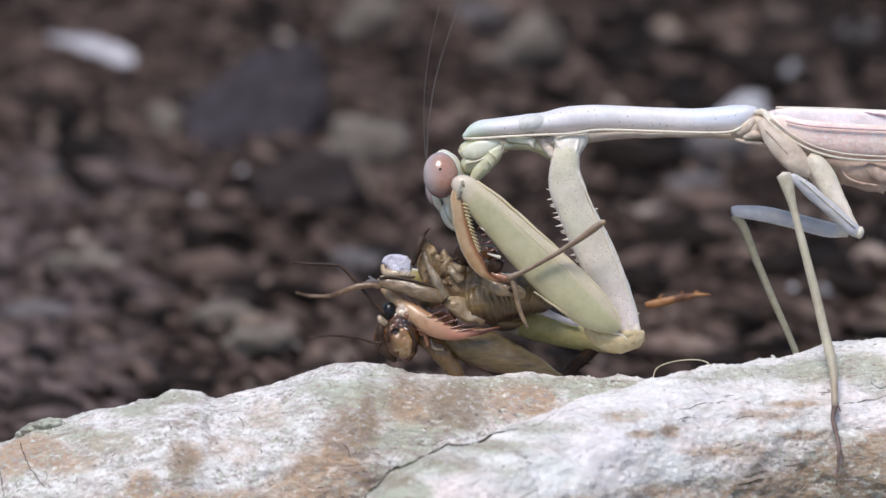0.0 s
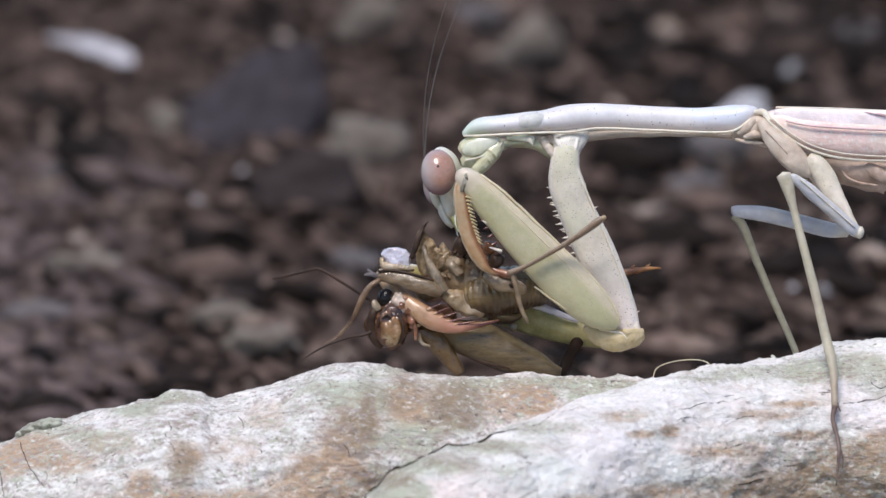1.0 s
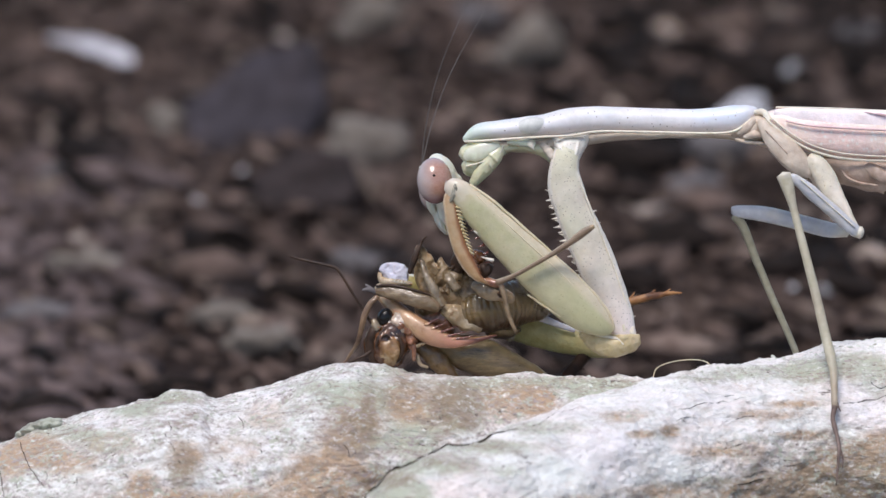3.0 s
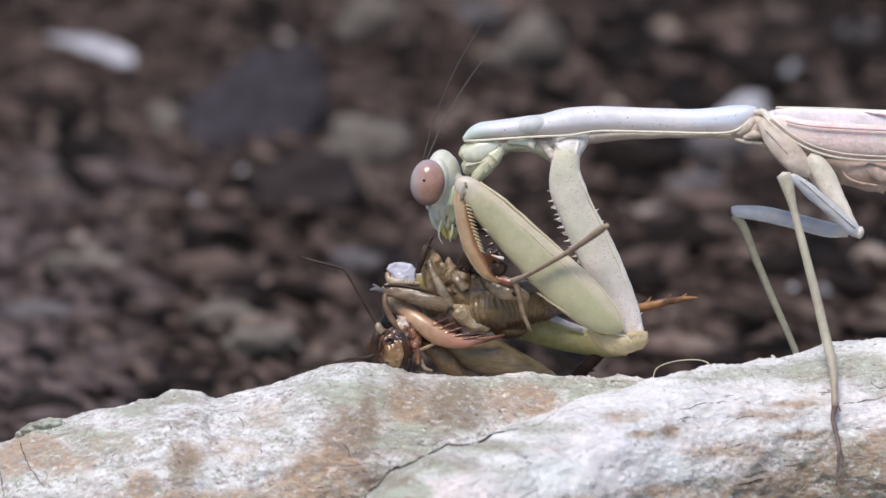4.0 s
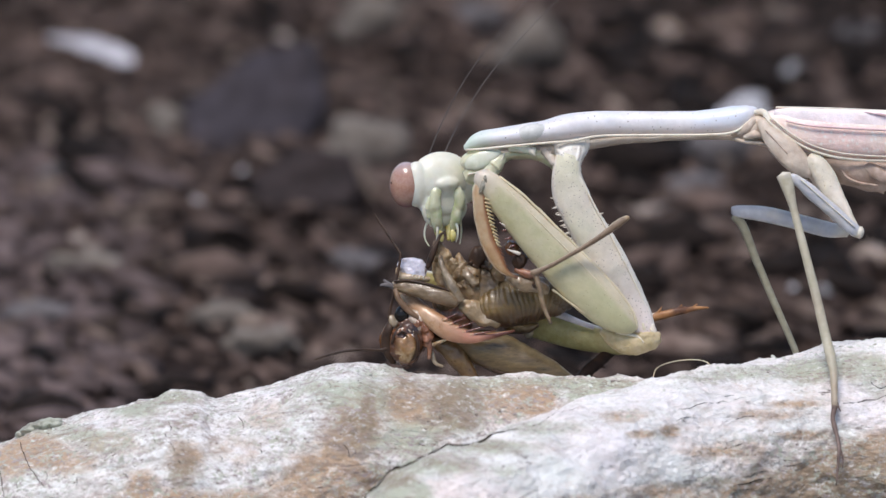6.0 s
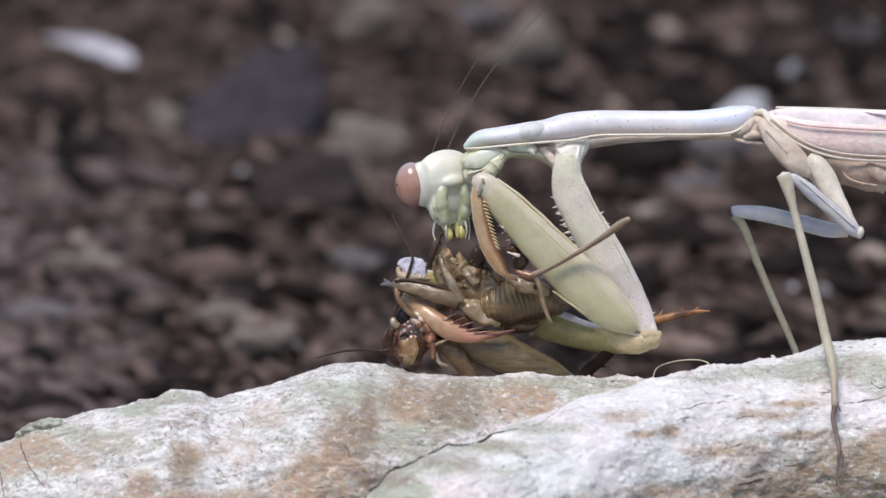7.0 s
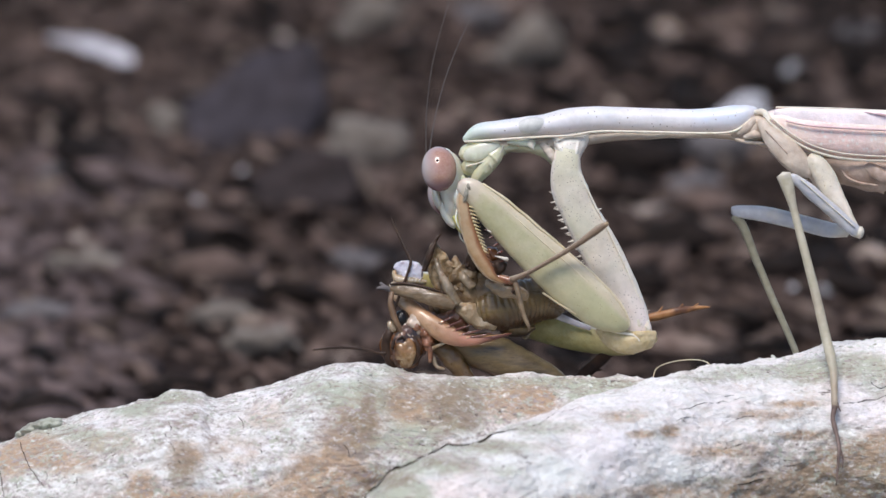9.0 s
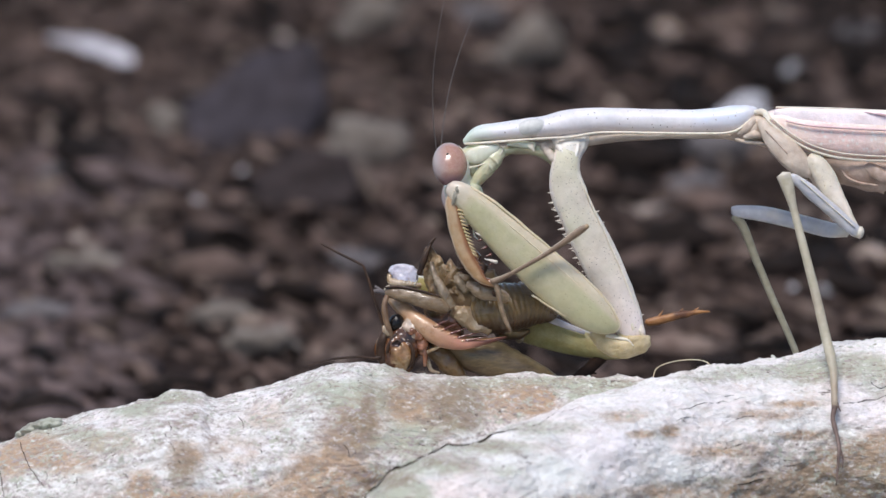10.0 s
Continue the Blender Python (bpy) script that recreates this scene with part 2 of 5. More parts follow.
M_ORBIT = mat("cream_cricket_cheek", (0.42, 0.29, 0.2), (0.58, 0.47, 0.38), 600, 0.15, 0.15, (0.28, 0.15, 0.09), 360, (0.5, 0.64), sub=0.2, coat=0.9, mottle=0.3, lump=0.3)
M_LILAC = mat("white_lilac_membrane", (0.42, 0.39, 0.46), (0.7, 0.67, 0.74), 420, 0.22, 0.15, (0.5, 0.47, 0.5), 300, (0.5, 0.7), sub=0.25, coat=0.4)


def bark_mat(name):
    """Bleached wood: white weathered skin, tan bared wood, grey-green lichen, dark flecks and fissures, painted crease
    shade.
    """
    m = mat(name, (0.78, 0.755, 0.725), (0.95, 0.935, 0.915), 1000, 0.85, 0.7, (0.84, 0.87, 0.83), 95, (0.48, 0.66), stretch=(0.8, 1, 1.15), spec=0.2)
    nt = m.node_tree
    n, l = nt.nodes, nt.links
    b = n["Principled BSDF"]
    base = b.inputs["Base Color"].links[0].from_socket
    tc = [x for x in n if x.bl_idname == "ShaderNodeTexCoord"][0]

    def field(scale, a, z, stretch, detail=5.0, seed=0.0, tilt=14.0, rough=0.65):
        mp = n.new("ShaderNodeMapping")
        mp.inputs["Scale"].default_value = stretch
        mp.inputs["Location"].default_value = (seed, seed, seed)
        mp.inputs["Rotation"].default_value = (0, radians(tilt), 0)
        l.new(tc.outputs["Object"], mp.inputs[0])
        t = n.new("ShaderNodeTexNoise")
        t.inputs["Scale"].default_value, t.inputs["Detail"].default_value, t.inputs["Roughness"].default_value = scale, detail, rough
        l.new(mp.outputs[0], t.inputs["Vector"])
        r = n.new("ShaderNodeMapRange")
        r.inputs[1].default_value, r.inputs[2].default_value = a, z
        l.new(t.outputs[0], r.inputs[0])
        return r.outputs[0]

    def over(prev, fac, colour):
        x = n.new("ShaderNodeMix")
        x.data_type = "RGBA"
        l.new(fac, x.inputs[0])
        l.new(prev, x.inputs[6])
        x.inputs[7].default_value = rgb(colour)
        return x.outputs[2]

    def both(f, g):
        x = n.new("ShaderNodeMath")
        x.operation = "MULTIPLY"
        l.new(f, x.inputs[0])
        l.new(g, x.inputs[1])
        return x.outputs[0]

    at = n.new("ShaderNodeAttribute")
    at.attribute_name = "stain_shade"
    sep = n.new("ShaderNodeSeparateColor")
    l.new(at.outputs["Color"], sep.inputs[0])

    def stain_shade_at(k, scale, seed, most, stretch=(0.8, 1, 1.15)):
        add = n.new("ShaderNodeMath")
        add.operation = "MULTIPLY_ADD"
        l.new(sep.outputs[k], add.inputs[0])
        add.inputs[1].default_value = 0.86
        l.new(field(scale, 0.25, 0.75, stretch, 10.0, seed, 35.0, rough=0.85), add.inputs[2])
        r = n.new("ShaderNodeMapRange")
        r.inputs[1].default_value, r.inputs[2].default_value, r.inputs[4].default_value = 0.66, 1.24, most
        l.new(add.outputs[0], r.inputs[0])
        return r.outputs[0]

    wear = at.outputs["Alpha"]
    col = over(base, field(150, 0.46, 0.66, (0.6, 1, 1.2), 6.0, 12.6, rough=0.75), (0.93, 0.81, 0.78))
    col = over(col, field(95, 0.5, 0.66, (0.6, 1, 1.2), 5.0, 51.0, rough=0.7), (0.94, 0.88, 0.9))
    col = over(col, both(wear, field(330, 0.52, 0.72, (0.6, 1, 1.3), 9.0, 2.2, rough=0.85)), (0.66, 0.6, 0.53))
    col = over(col, stain_shade_at(2, 500, 3.3, 0.8), (0.4, 0.435, 0.31))
    col = over(col, stain_shade_at(0, 620, 5.1, 0.95), (0.5, 0.34, 0.22))
    col = over(col, stain_shade_at(1, 680, 6.4, 0.9), (0.27, 0.205, 0.135))
    where = field(130, 0.36, 0.6, (1, 1, 1), 3.0, 9.4)
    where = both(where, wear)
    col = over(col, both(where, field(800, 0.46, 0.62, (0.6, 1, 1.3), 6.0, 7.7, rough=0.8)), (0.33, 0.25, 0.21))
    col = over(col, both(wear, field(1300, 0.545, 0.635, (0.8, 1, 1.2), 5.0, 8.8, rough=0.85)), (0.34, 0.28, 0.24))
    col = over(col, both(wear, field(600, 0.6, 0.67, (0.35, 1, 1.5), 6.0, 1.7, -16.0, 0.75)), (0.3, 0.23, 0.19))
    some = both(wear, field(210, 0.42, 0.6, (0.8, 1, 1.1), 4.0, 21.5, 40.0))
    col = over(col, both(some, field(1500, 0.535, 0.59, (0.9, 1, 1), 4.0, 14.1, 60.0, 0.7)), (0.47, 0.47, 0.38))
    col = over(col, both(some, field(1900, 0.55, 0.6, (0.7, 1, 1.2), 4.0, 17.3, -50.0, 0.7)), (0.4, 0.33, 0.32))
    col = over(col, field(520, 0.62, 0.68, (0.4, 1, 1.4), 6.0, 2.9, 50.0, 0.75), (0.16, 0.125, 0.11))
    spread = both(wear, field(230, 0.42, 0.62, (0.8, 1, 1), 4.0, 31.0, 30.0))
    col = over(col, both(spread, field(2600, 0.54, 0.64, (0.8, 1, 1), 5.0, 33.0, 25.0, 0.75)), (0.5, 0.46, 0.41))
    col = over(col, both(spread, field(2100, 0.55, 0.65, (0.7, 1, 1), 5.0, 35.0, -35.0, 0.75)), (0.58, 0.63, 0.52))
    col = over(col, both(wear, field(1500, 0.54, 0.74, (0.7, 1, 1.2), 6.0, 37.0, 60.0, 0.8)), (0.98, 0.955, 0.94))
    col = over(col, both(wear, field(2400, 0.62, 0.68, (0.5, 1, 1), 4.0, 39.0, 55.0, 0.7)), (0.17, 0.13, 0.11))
    l.new(col, b.inputs["Base Color"])
    bump3 = n.new("ShaderNodeBump")
    bump3.inputs["Strength"].default_value, bump3.inputs["Distance"].default_value = 0.6, 1.2e-4
    l.new(field(2700, 0.3, 0.7, (0.8, 1, 1), 5.0, 41.0, 30.0, 0.75), bump3.inputs["Height"])
    l.new(b.inputs["Normal"].links[0].from_socket, bump3.inputs["Normal"])
    l.new(bump3.outputs[0], b.inputs["Normal"])
    bump2 = n.new("ShaderNodeBump")
    bump2.inputs["Strength"].default_value, bump2.inputs["Distance"].default_value = 0.6, 4e-4
    l.new(field(700, 0.35, 0.7, (0.5, 1, 1.3), 6.0, 4.2), bump2.inputs["Height"])
    l.new(b.inputs["Normal"].links[0].from_socket, bump2.inputs["Normal"])
    l.new(bump2.outputs[0], b.inputs["Normal"])
    return m


M_BARK = bark_mat("weathered_pale_bark")
M_LICHEN = mat("grey_green_lichen", (0.3, 0.31, 0.24), (0.5, 0.5, 0.42), 1500, 0.9, 0.8, (0.2, 0.18, 0.15), 500)
M_CRUST = mat("pale_lichen_crust", (0.5, 0.52, 0.44), (0.76, 0.76, 0.68), 1500, 0.9, 0.6, (0.4, 0.38, 0.32), 500)
M_CRACK = mat("dark_crack", (0.02, 0.016, 0.012), (0.05, 0.04, 0.03), 1500, 1.0, 0.3, spec=0.0)
# lighter soil tone, raised to make up for the branch's shadow
M_PALECRUMB = mat("pale_soil_crumb", (0.0731, 0.0531, 0.0499), (0.1462, 0.1079, 0.1032), 300, 0.95, 0.6, (0.0602, 0.0432, 0.0396), 90, (0.5, 0.62), island=0.5, spec=0.1)
M_SOIL = mat("brown_soil", (0.036, 0.024, 0.018), (0.1, 0.068, 0.055), 260, 0.95, 0.8, (0.035, 0.025, 0.023), 40, (0.5, 0.6), spec=0.1)
M_CLOD = mat("soil_crumb", (0.048, 0.032, 0.026), (0.115, 0.08, 0.067), 300, 0.95, 0.6, (0.19, 0.14, 0.115), 90, (0.55, 0.65), island=0.7, spec=0.1)
M_GRIT = mat("tan_grit", (0.16, 0.12, 0.095), (0.26, 0.2, 0.165), 300, 0.95, 0.5, (0.32, 0.27, 0.24), 90, (0.55, 0.65), island=0.5, spec=0.1)
M_DARKBIT = mat("black_brown_litter", (0.007, 0.005, 0.004), (0.02, 0.014, 0.012), 300, 0.9, 0.5, island=0.5, spec=0.1)
M_STONE = mat("tan_stone", (0.13, 0.105, 0.088), (0.21, 0.175, 0.145), 400, 0.9, 0.4, (0.1, 0.078, 0.064), 120, mottle=0.35)
M_WHITESTONE = mat("white_stone", (0.4, 0.39, 0.41), (0.54, 0.52, 0.54), 400, 0.85, 0.3, (0.36, 0.34, 0.34), 90)
M_GREYSTONE = mat("grey_stone", (0.1, 0.086, 0.086), (0.16, 0.14, 0.142), 400, 0.85, 0.3, (0.08, 0.066, 0.062), 120, mottle=0.35)
M_SLATE = mat("dark_slate", (0.033, 0.027, 0.032), (0.056, 0.047, 0.054), 300, 0.9, 0.4, (0.028, 0.021, 0.021), 90, mottle=0.4, spec=0.2)
M_BROWNSLATE = mat("dark_brown_slate", (0.026, 0.019, 0.019), (0.05, 0.038, 0.037), 300, 0.9, 0.5, (0.018, 0.012, 0.011), 110, (0.46, 0.6), mottle=0.5, spec=0.15)
M_DRYLEAF = mat("bleached_leaf", (0.5, 0.47, 0.5), (0.66, 0.63, 0.67), 300, 0.7, 0.3, (0.4, 0.36, 0.36), 70)


# ---- building tools ----
def P(x, y, d=0.0):
    """A point of the stage: x to the right, y down, d away, from the stage's corner, in twentieths of a millimetre."""
    return Vector(((x - 784) * U, d * U, (441 - y) * U))


def part(name, bm, material, parent, label="", smooth=True):
    me = bpy.data.meshes.new(name)
    bmesh.ops.recalc_face_normals(bm, faces=bm.faces[:])
    if smooth:
        for f in bm.faces:
            f.smooth = True
    bm.to_mesh(me)
    bm.free()
    for m in (material if isinstance(material, (list, tuple)) else [material]):
        me.materials.append(m)
    ob = new(name, me)
    if parent is not None:
        ob.parent = parent
    if label:
        tagged(ob, label)
    return ob


def thing(name, label, category, group="", kind=""):
    return tagged(new(name), label, category, group, kind)


def spline(rows, steps):
    """Rows of numbers, eased through by a Catmull-Rom curve."""
    r = np.array(rows, float)
    if len(r) == 2 or steps == 1:
        return np.array([r[0] + (r[-1] - r[0]) * k / steps for k in range(steps + 1)]) if len(r) == 2 else r
    ext = np.vstack([2 * r[0] - r[1], r, 2 * r[-1] - r[-2]])
    out = []
    for i in range(1, len(ext) - 2):
        p0, p1, p2, p3 = ext[i - 1:i + 3]
        for k in range(steps):
            t = k / steps
            out.append(0.5 * (2 * p1 + (p2 - p0) * t + (2 * p0 - 5 * p1 + 4 * p2 - p3) * t * t + (3 * p1 - p0 - 3 * p2 + p3) * t ** 3))
    out.append(r[-1])
    return np.array(out)


def limb(bm, rows, steps=6, n=18, square=2.0, wobble=0.0, rings=0.0, ring_len=14.0, mat_index=0, seed=0):
    """A solid along rows of (x, y, d, half width, half depth): superelliptic sections, rounded ends."""
    s = spline(rows, steps)
    s[:, 3:5] = np.maximum(s[:, 3:5], 0.4)
    form = bm.verts.layers.float_color.get("form") or bm.verts.layers.float_color.new("form")
    loops, run = [], 0.0
    for i, (x, y, d, w, h) in enumerate(s):
        a, b = s[max(i - 1, 0)], s[min(i + 1, len(s) - 1)]
        tan = Vector((b[0] - a[0], b[1] - a[1], b[2] - a[2]))
        tan = tan.normalized() if tan.length > 1e-9 else Vector((1, 0, 0))
        if i:
            run += math.dist(s[i][:3], s[i - 1][:3])
        side = Vector((-tan.y, tan.x, 0))
        side = side.normalized() if side.length > 0.15 else Vector((1, 0, 0))
        deep = tan.cross(side).normalized()
        k = 1 + rings * (abs(math.sin(math.pi * run / ring_len)) - 0.6)
        loop = []
        for j in range(n):
            t = 2 * math.pi * j / n
            c, e = math.cos(t), math.sin(t)
            u = math.copysign(abs(c) ** (2 / square), c) * w * k
            v = math.copysign(abs(e) ** (2 / square), e) * h * k
            q = Vector((x, y, d)) + side * u + deep * v
            if wobble:
                q += wobble * noise.noise_vector(Vector((q.x, q.y, q.z)) * 0.03 + Vector((seed, 0, 0)))
                q += 0.4 * wobble * noise.noise_vector(Vector((q.x, q.y, q.z)) * 0.11 + Vector((0, seed, 0)))
            vert = bm.verts.new(P(q.x, q.y, q.z))
            vert[form] = (i / (len(s) - 1), 0.5 + 0.5 * c, 0.5 - 0.5 * e, 1)
            loop.append(vert)
        loops.append(loop)
    fs = []
    for a, b in zip(loops, loops[1:]):
        for j in range(n):
            fs.append(bm.faces.new((a[j], a[(j + 1) % n], b[(j + 1) % n], b[j])))
    for loop, m0, m1 in ((loops[0], s[0], s[1]), (loops[-1], s[-1], s[-2])):
        out = Vector(m0[:3]) - Vector(m1[:3])
        out = out.normalized() * min(m0[3], m0[4]) * 0.5 if out.length > 0 else out
        tip = Vector(m0[:3]) + out
        v = bm.verts.new(P(tip.x, tip.y, tip.z))
        v[form] = loop[0][form][:]
        for j in range(n):
            fs.append(bm.faces.new((loop[j], loop[(j + 1) % n], v)))
    for f in fs:
        f.material_index = mat_index
    return bm


def limbs(*many, **kw):
    bm = bmesh.new()
    for rows in many:
        limb(bm, rows, **kw)
    return bm


def blob(bm, x, y, d, rx, ry, rd, turn=0.0, u=20, v=14, mat_index=0, rough=0.0, seed=0.0):
    """An ellipsoid of the stage, turned in the stage's plane."""
    form = bm.verts.layers.float_color.get("form") or bm.verts.layers.float_color.new("form")
    got = bmesh.ops.create_uvsphere(bm, u_segments=u, v_segments=v, radius=1.0)
    ca, sa = math.cos(radians(turn)), math.sin(radians(turn))
    for q in got["verts"]:
        k = 1 + rough * noise.noise(q.co * 1.7 + Vector((seed, seed, 0)))
        a, b, c = q.co.x * rx * k, q.co.z * ry * k, q.co.y * rd * k
        q[form] = (0.5 + 0.5 * q.co.x, 0.5 - 0.5 * q.co.z, 0.5 - 0.5 * q.co.y, 1)
        q.co = P(x + a * ca + b * sa, y + a * sa - b * ca, d + c)
    for f in {f for q in got["verts"] for f in q.link_faces}:
        f.material_index = mat_index
    return bm


def blobs(*many, **kw):
    bm = bmesh.new()
    for row in many:
        blob(bm, *row, **kw)
    return bm


def spike(x0, y0, d0, x1, y1, d1, r):
    mx, my, md = (x0 * 0.55 + x1 * 0.45), (y0 * 0.55 + y1 * 0.45), (d0 * 0.55 + d1 * 0.45)
    return limbs([(x0, y0, d0, r, r), (mx, my, md, r * 0.65, r * 0.65), (x1, y1, d1, 0.3, 0.3)], steps=2, n=8)


def melt(name, bm, material, parent, size=1.6, rough=2.6, label="", ease=3):
    """A part whose lumps flow into one skin, with small folds on it."""
    ob = part(name, bm, material, parent, label)
    mod = ob.modifiers.new("skin", "REMESH")
    mod.mode, mod.voxel_size, mod.use_smooth_shade = "VOXEL", size * U, True
    soften = ob.modifiers.new("ease", "SMOOTH")
    soften.iterations, soften.factor = ease, 0.5
    for scale, much in ((16, rough), (6, rough * 0.45)):
        tex = bpy.data.textures.new("folds", "CLOUDS")
        tex.noise_scale, tex.noise_depth = scale * U, 2
        fold = ob.modifiers.new("folds", "DISPLACE")
        fold.texture, fold.strength, fold.mid_level, fold.texture_coords = tex, much * 2 * U, 0.5, "LOCAL"
    return ob


def place(ob):
    ob.matrix_basis = STAGE.copy()
    return ob


def shift(ax, ay, dx=0.0, dy=0.0, turn=0.0, dd=0.0, nod=0.0, yaw=0.0):
    """A pose on the stage: turned clockwise about the stage point (ax, ay), then moved by dx, dy, dd."""
    a = P(ax, ay, 0)
    m = Matrix.Translation(P(ax + dx, ay + dy, dd))
    m = m @ Matrix.Rotation(radians(turn), 4, "Y") @ Matrix.Rotation(radians(yaw), 4, "Z") @ Matrix.Rotation(radians(nod), 4, "X")
    return m @ Matrix.Translation(-a)


# ---- ground ----
def ground():
    bm = bmesh.new()
    n = 90
    xs = [-1.2 * (1 - 2 * i / n) for i in range(n + 1)]
    near = [math.copysign(abs(x / 1.2) ** 2.2 * 60, x) if abs(x) > 0.9 else x * 0.35 for x in xs]
    grid = []
    for a in near:
        row = []
        for b in near:
            y = b + 0.22
            z = 0.004 * noise.noise(Vector((a * 14, y * 14, 0))) + 0.002 * noise.noise(Vector((a * 60, y * 60, 3)))
            row.append(bm.verts.new((a, y, z - 0.002)))
        grid.append(row)
    for i in range(n):
        for j in range(n):
            bm.faces.new((grid[i][j], grid[i + 1][j], grid[i + 1][j + 1], grid[i][j + 1]))
    return tagged(part("ground", bm, M_SOIL, None), "dark brown bare soil with crumbs and grit", "ground", kind="structure")


ground()


def scatter(name, label, count, seed, size, spread, most, material, category, long=1.6, detail=1, near=0.02, far=0.6, side=(-1, 1)):
    """Loose bits over the stretch of soil behind the branch, thinner away from it."""
    rnd = random.Random(seed)
    base = bmesh.new()
    bmesh.ops.create_icosphere(base, subdivisions=detail, radius=1.0)
    bv = [v.co.copy() for v in base.verts]
    bf = [[v.index for v in f.verts] for f in base.faces]
    base.free()
    verts, faces = [], []
    for i in range(count):
        y = rnd.uniform(near, far)
        x = rnd.uniform(*side) * (0.05 + 0.11 * (y + 0.45))
        r = min(size * math.exp(rnd.gauss(0, spread)), most)
        turn = Euler((rnd.gauss(0, 0.35), rnd.gauss(0.2, 0.22), rnd.gauss(0, 0.5))).to_matrix()
        st = Vector((rnd.uniform(0.9, long), rnd.uniform(0.7, 1.1), rnd.uniform(0.25, 0.65)))
        k0 = len(verts)
        for v in bv:
            k = 1 + 0.55 * noise.noise(v * 1.4 + Vector((i * 1.7, seed, 0)))
            c = turn @ Vector((v.x * st.x, v.y * st.y, v.z * st.z)) * k * r
            verts.append((c.x + x, c.y + y, c.z + r * 0.2))
        faces += [[a + k0 for a in f] for f in bf]
    me = bpy.data.meshes.new(name)
    me.from_pydata(verts, [], faces)
    me.polygons.foreach_set("use_smooth", [True] * len(faces))
    me.materials.append(material)
    return tagged(new(name, me), label, category, kind="stuff")


scatter("soil_crumbs", "brown soil crumbs scattered over the ground", 7500, 5, 0.0011, 0.5, 0.0042, M_CLOD, "soil", 2.0)
scatter("soil_grains", "fine dark brown soil grains over the ground", 9000, 41, 0.0006, 0.5, 0.002, M_CLOD, "soil", 2.2, near=-0.01, far=0.5)
scatter("grit", "tan and pale grit scattered over the soil", 900, 8, 0.0011, 0.45, 0.003, M_GRIT, "grit", 1.9)
scatter("dark_litter", "black-brown rotted litter on the soil", 900, 11, 0.0018, 0.45, 0.0045, M_DARKBIT, "litter", 2.6, near=0.1)
# more dark litter, added to darken the far right stretch of soil
scatter("dark_litter_right", "black-brown litter on the right of the soil", 760, 23, 0.0019, 0.4, 0.0045, M_DARKBIT, "bark", 2.6, near=0.3, far=0.58, side=(0.2, 0.75))
# lighter soil at left, its colour also offsetting the shadow behind the branch
scatter("pale_crumbs", "lighter purple-brown soil crumbs, toned up against the branch's shadow", 2600, 17, 0.0012, 0.45, 0.0036, M_PALECRUMB, "soil", 2.2, near=-0.01, far=0.25, side=(-0.95, -0.3))


def stone(x, y, r, flat, seed, material, label, long=1.2, lump=0.65, name="stone", turn=0.0):
    """A lumpy, worn stone lying on the soil."""
    bm = bmesh.new()
    got = bmesh.ops.create_icosphere(bm, subdivisions=3, radius=1.0)
    for q in got["verts"]:
        k = 1 + lump * noise.noise(q.co * 1.2 + Vector((seed * 3.1, seed, 0))) + 0.12 * noise.noise(q.co * 4 + Vector((seed, 0, 0)))
        q.co = Vector((q.co.x * k * long, q.co.y * k * 0.9, q.co.z * k * flat)) * r
    ob = part(name, bm, material, None)
    ob.matrix_basis = pose(x, y - 1.7 * r * flat, r * flat * 0.45, 0, 0, turn)
    return tagged(ob, label, name.replace("_", " "), name + "s on the soil")


PALE, TAN, GREY, DARK = "bleached white stone on the soil", "tan worn stone on the soil", "dull grey stone half sunk in the soil", "flat dark slate lying on the soil"
for k, (x, y, r, flat, m, text, long) in enumerate((
        (-0.0106, 0.2568, 0.0046, 0.8, M_STONE, TAN, 1.3), (-0.0116, 0.3548, 0.0046, 0.9, M_STONE, TAN, 1.0), (0.0131, 0.3285, 0.0052, 0.95, M_STONE, TAN, 1.0),
        (0.0428, 0.277, 0.0036, 0.9, M_WHITESTONE, PALE, 1.2), (0.0383, 0.2549, 0.0035, 0.9, M_GREYSTONE, GREY, 1.3), (0.0523, 0.3104, 0.0017, 1.0, M_WHITESTONE, PALE, 1.0),
        (0.0649, 0.3403, 0.0028, 0.9, M_GREYSTONE, GREY, 1.0), (-0.0272, 0.239, 0.0011, 0.9, M_WHITESTONE, PALE, 1.1), (-0.0326, 0.2213, 0.0009, 0.9, M_WHITESTONE, PALE, 1.2),
        (-0.0067, 0.1826, 0.0012, 0.8, M_WHITESTONE, PALE, 1.4), (0.0431, 0.1728, 0.0006, 0.9, M_WHITESTONE, PALE, 1.1), (0.0476, 0.1728, 0.0007, 0.9, M_WHITESTONE, PALE, 1.1))):
    stone(x, y, r, flat, k + 1.3, m, text, long)
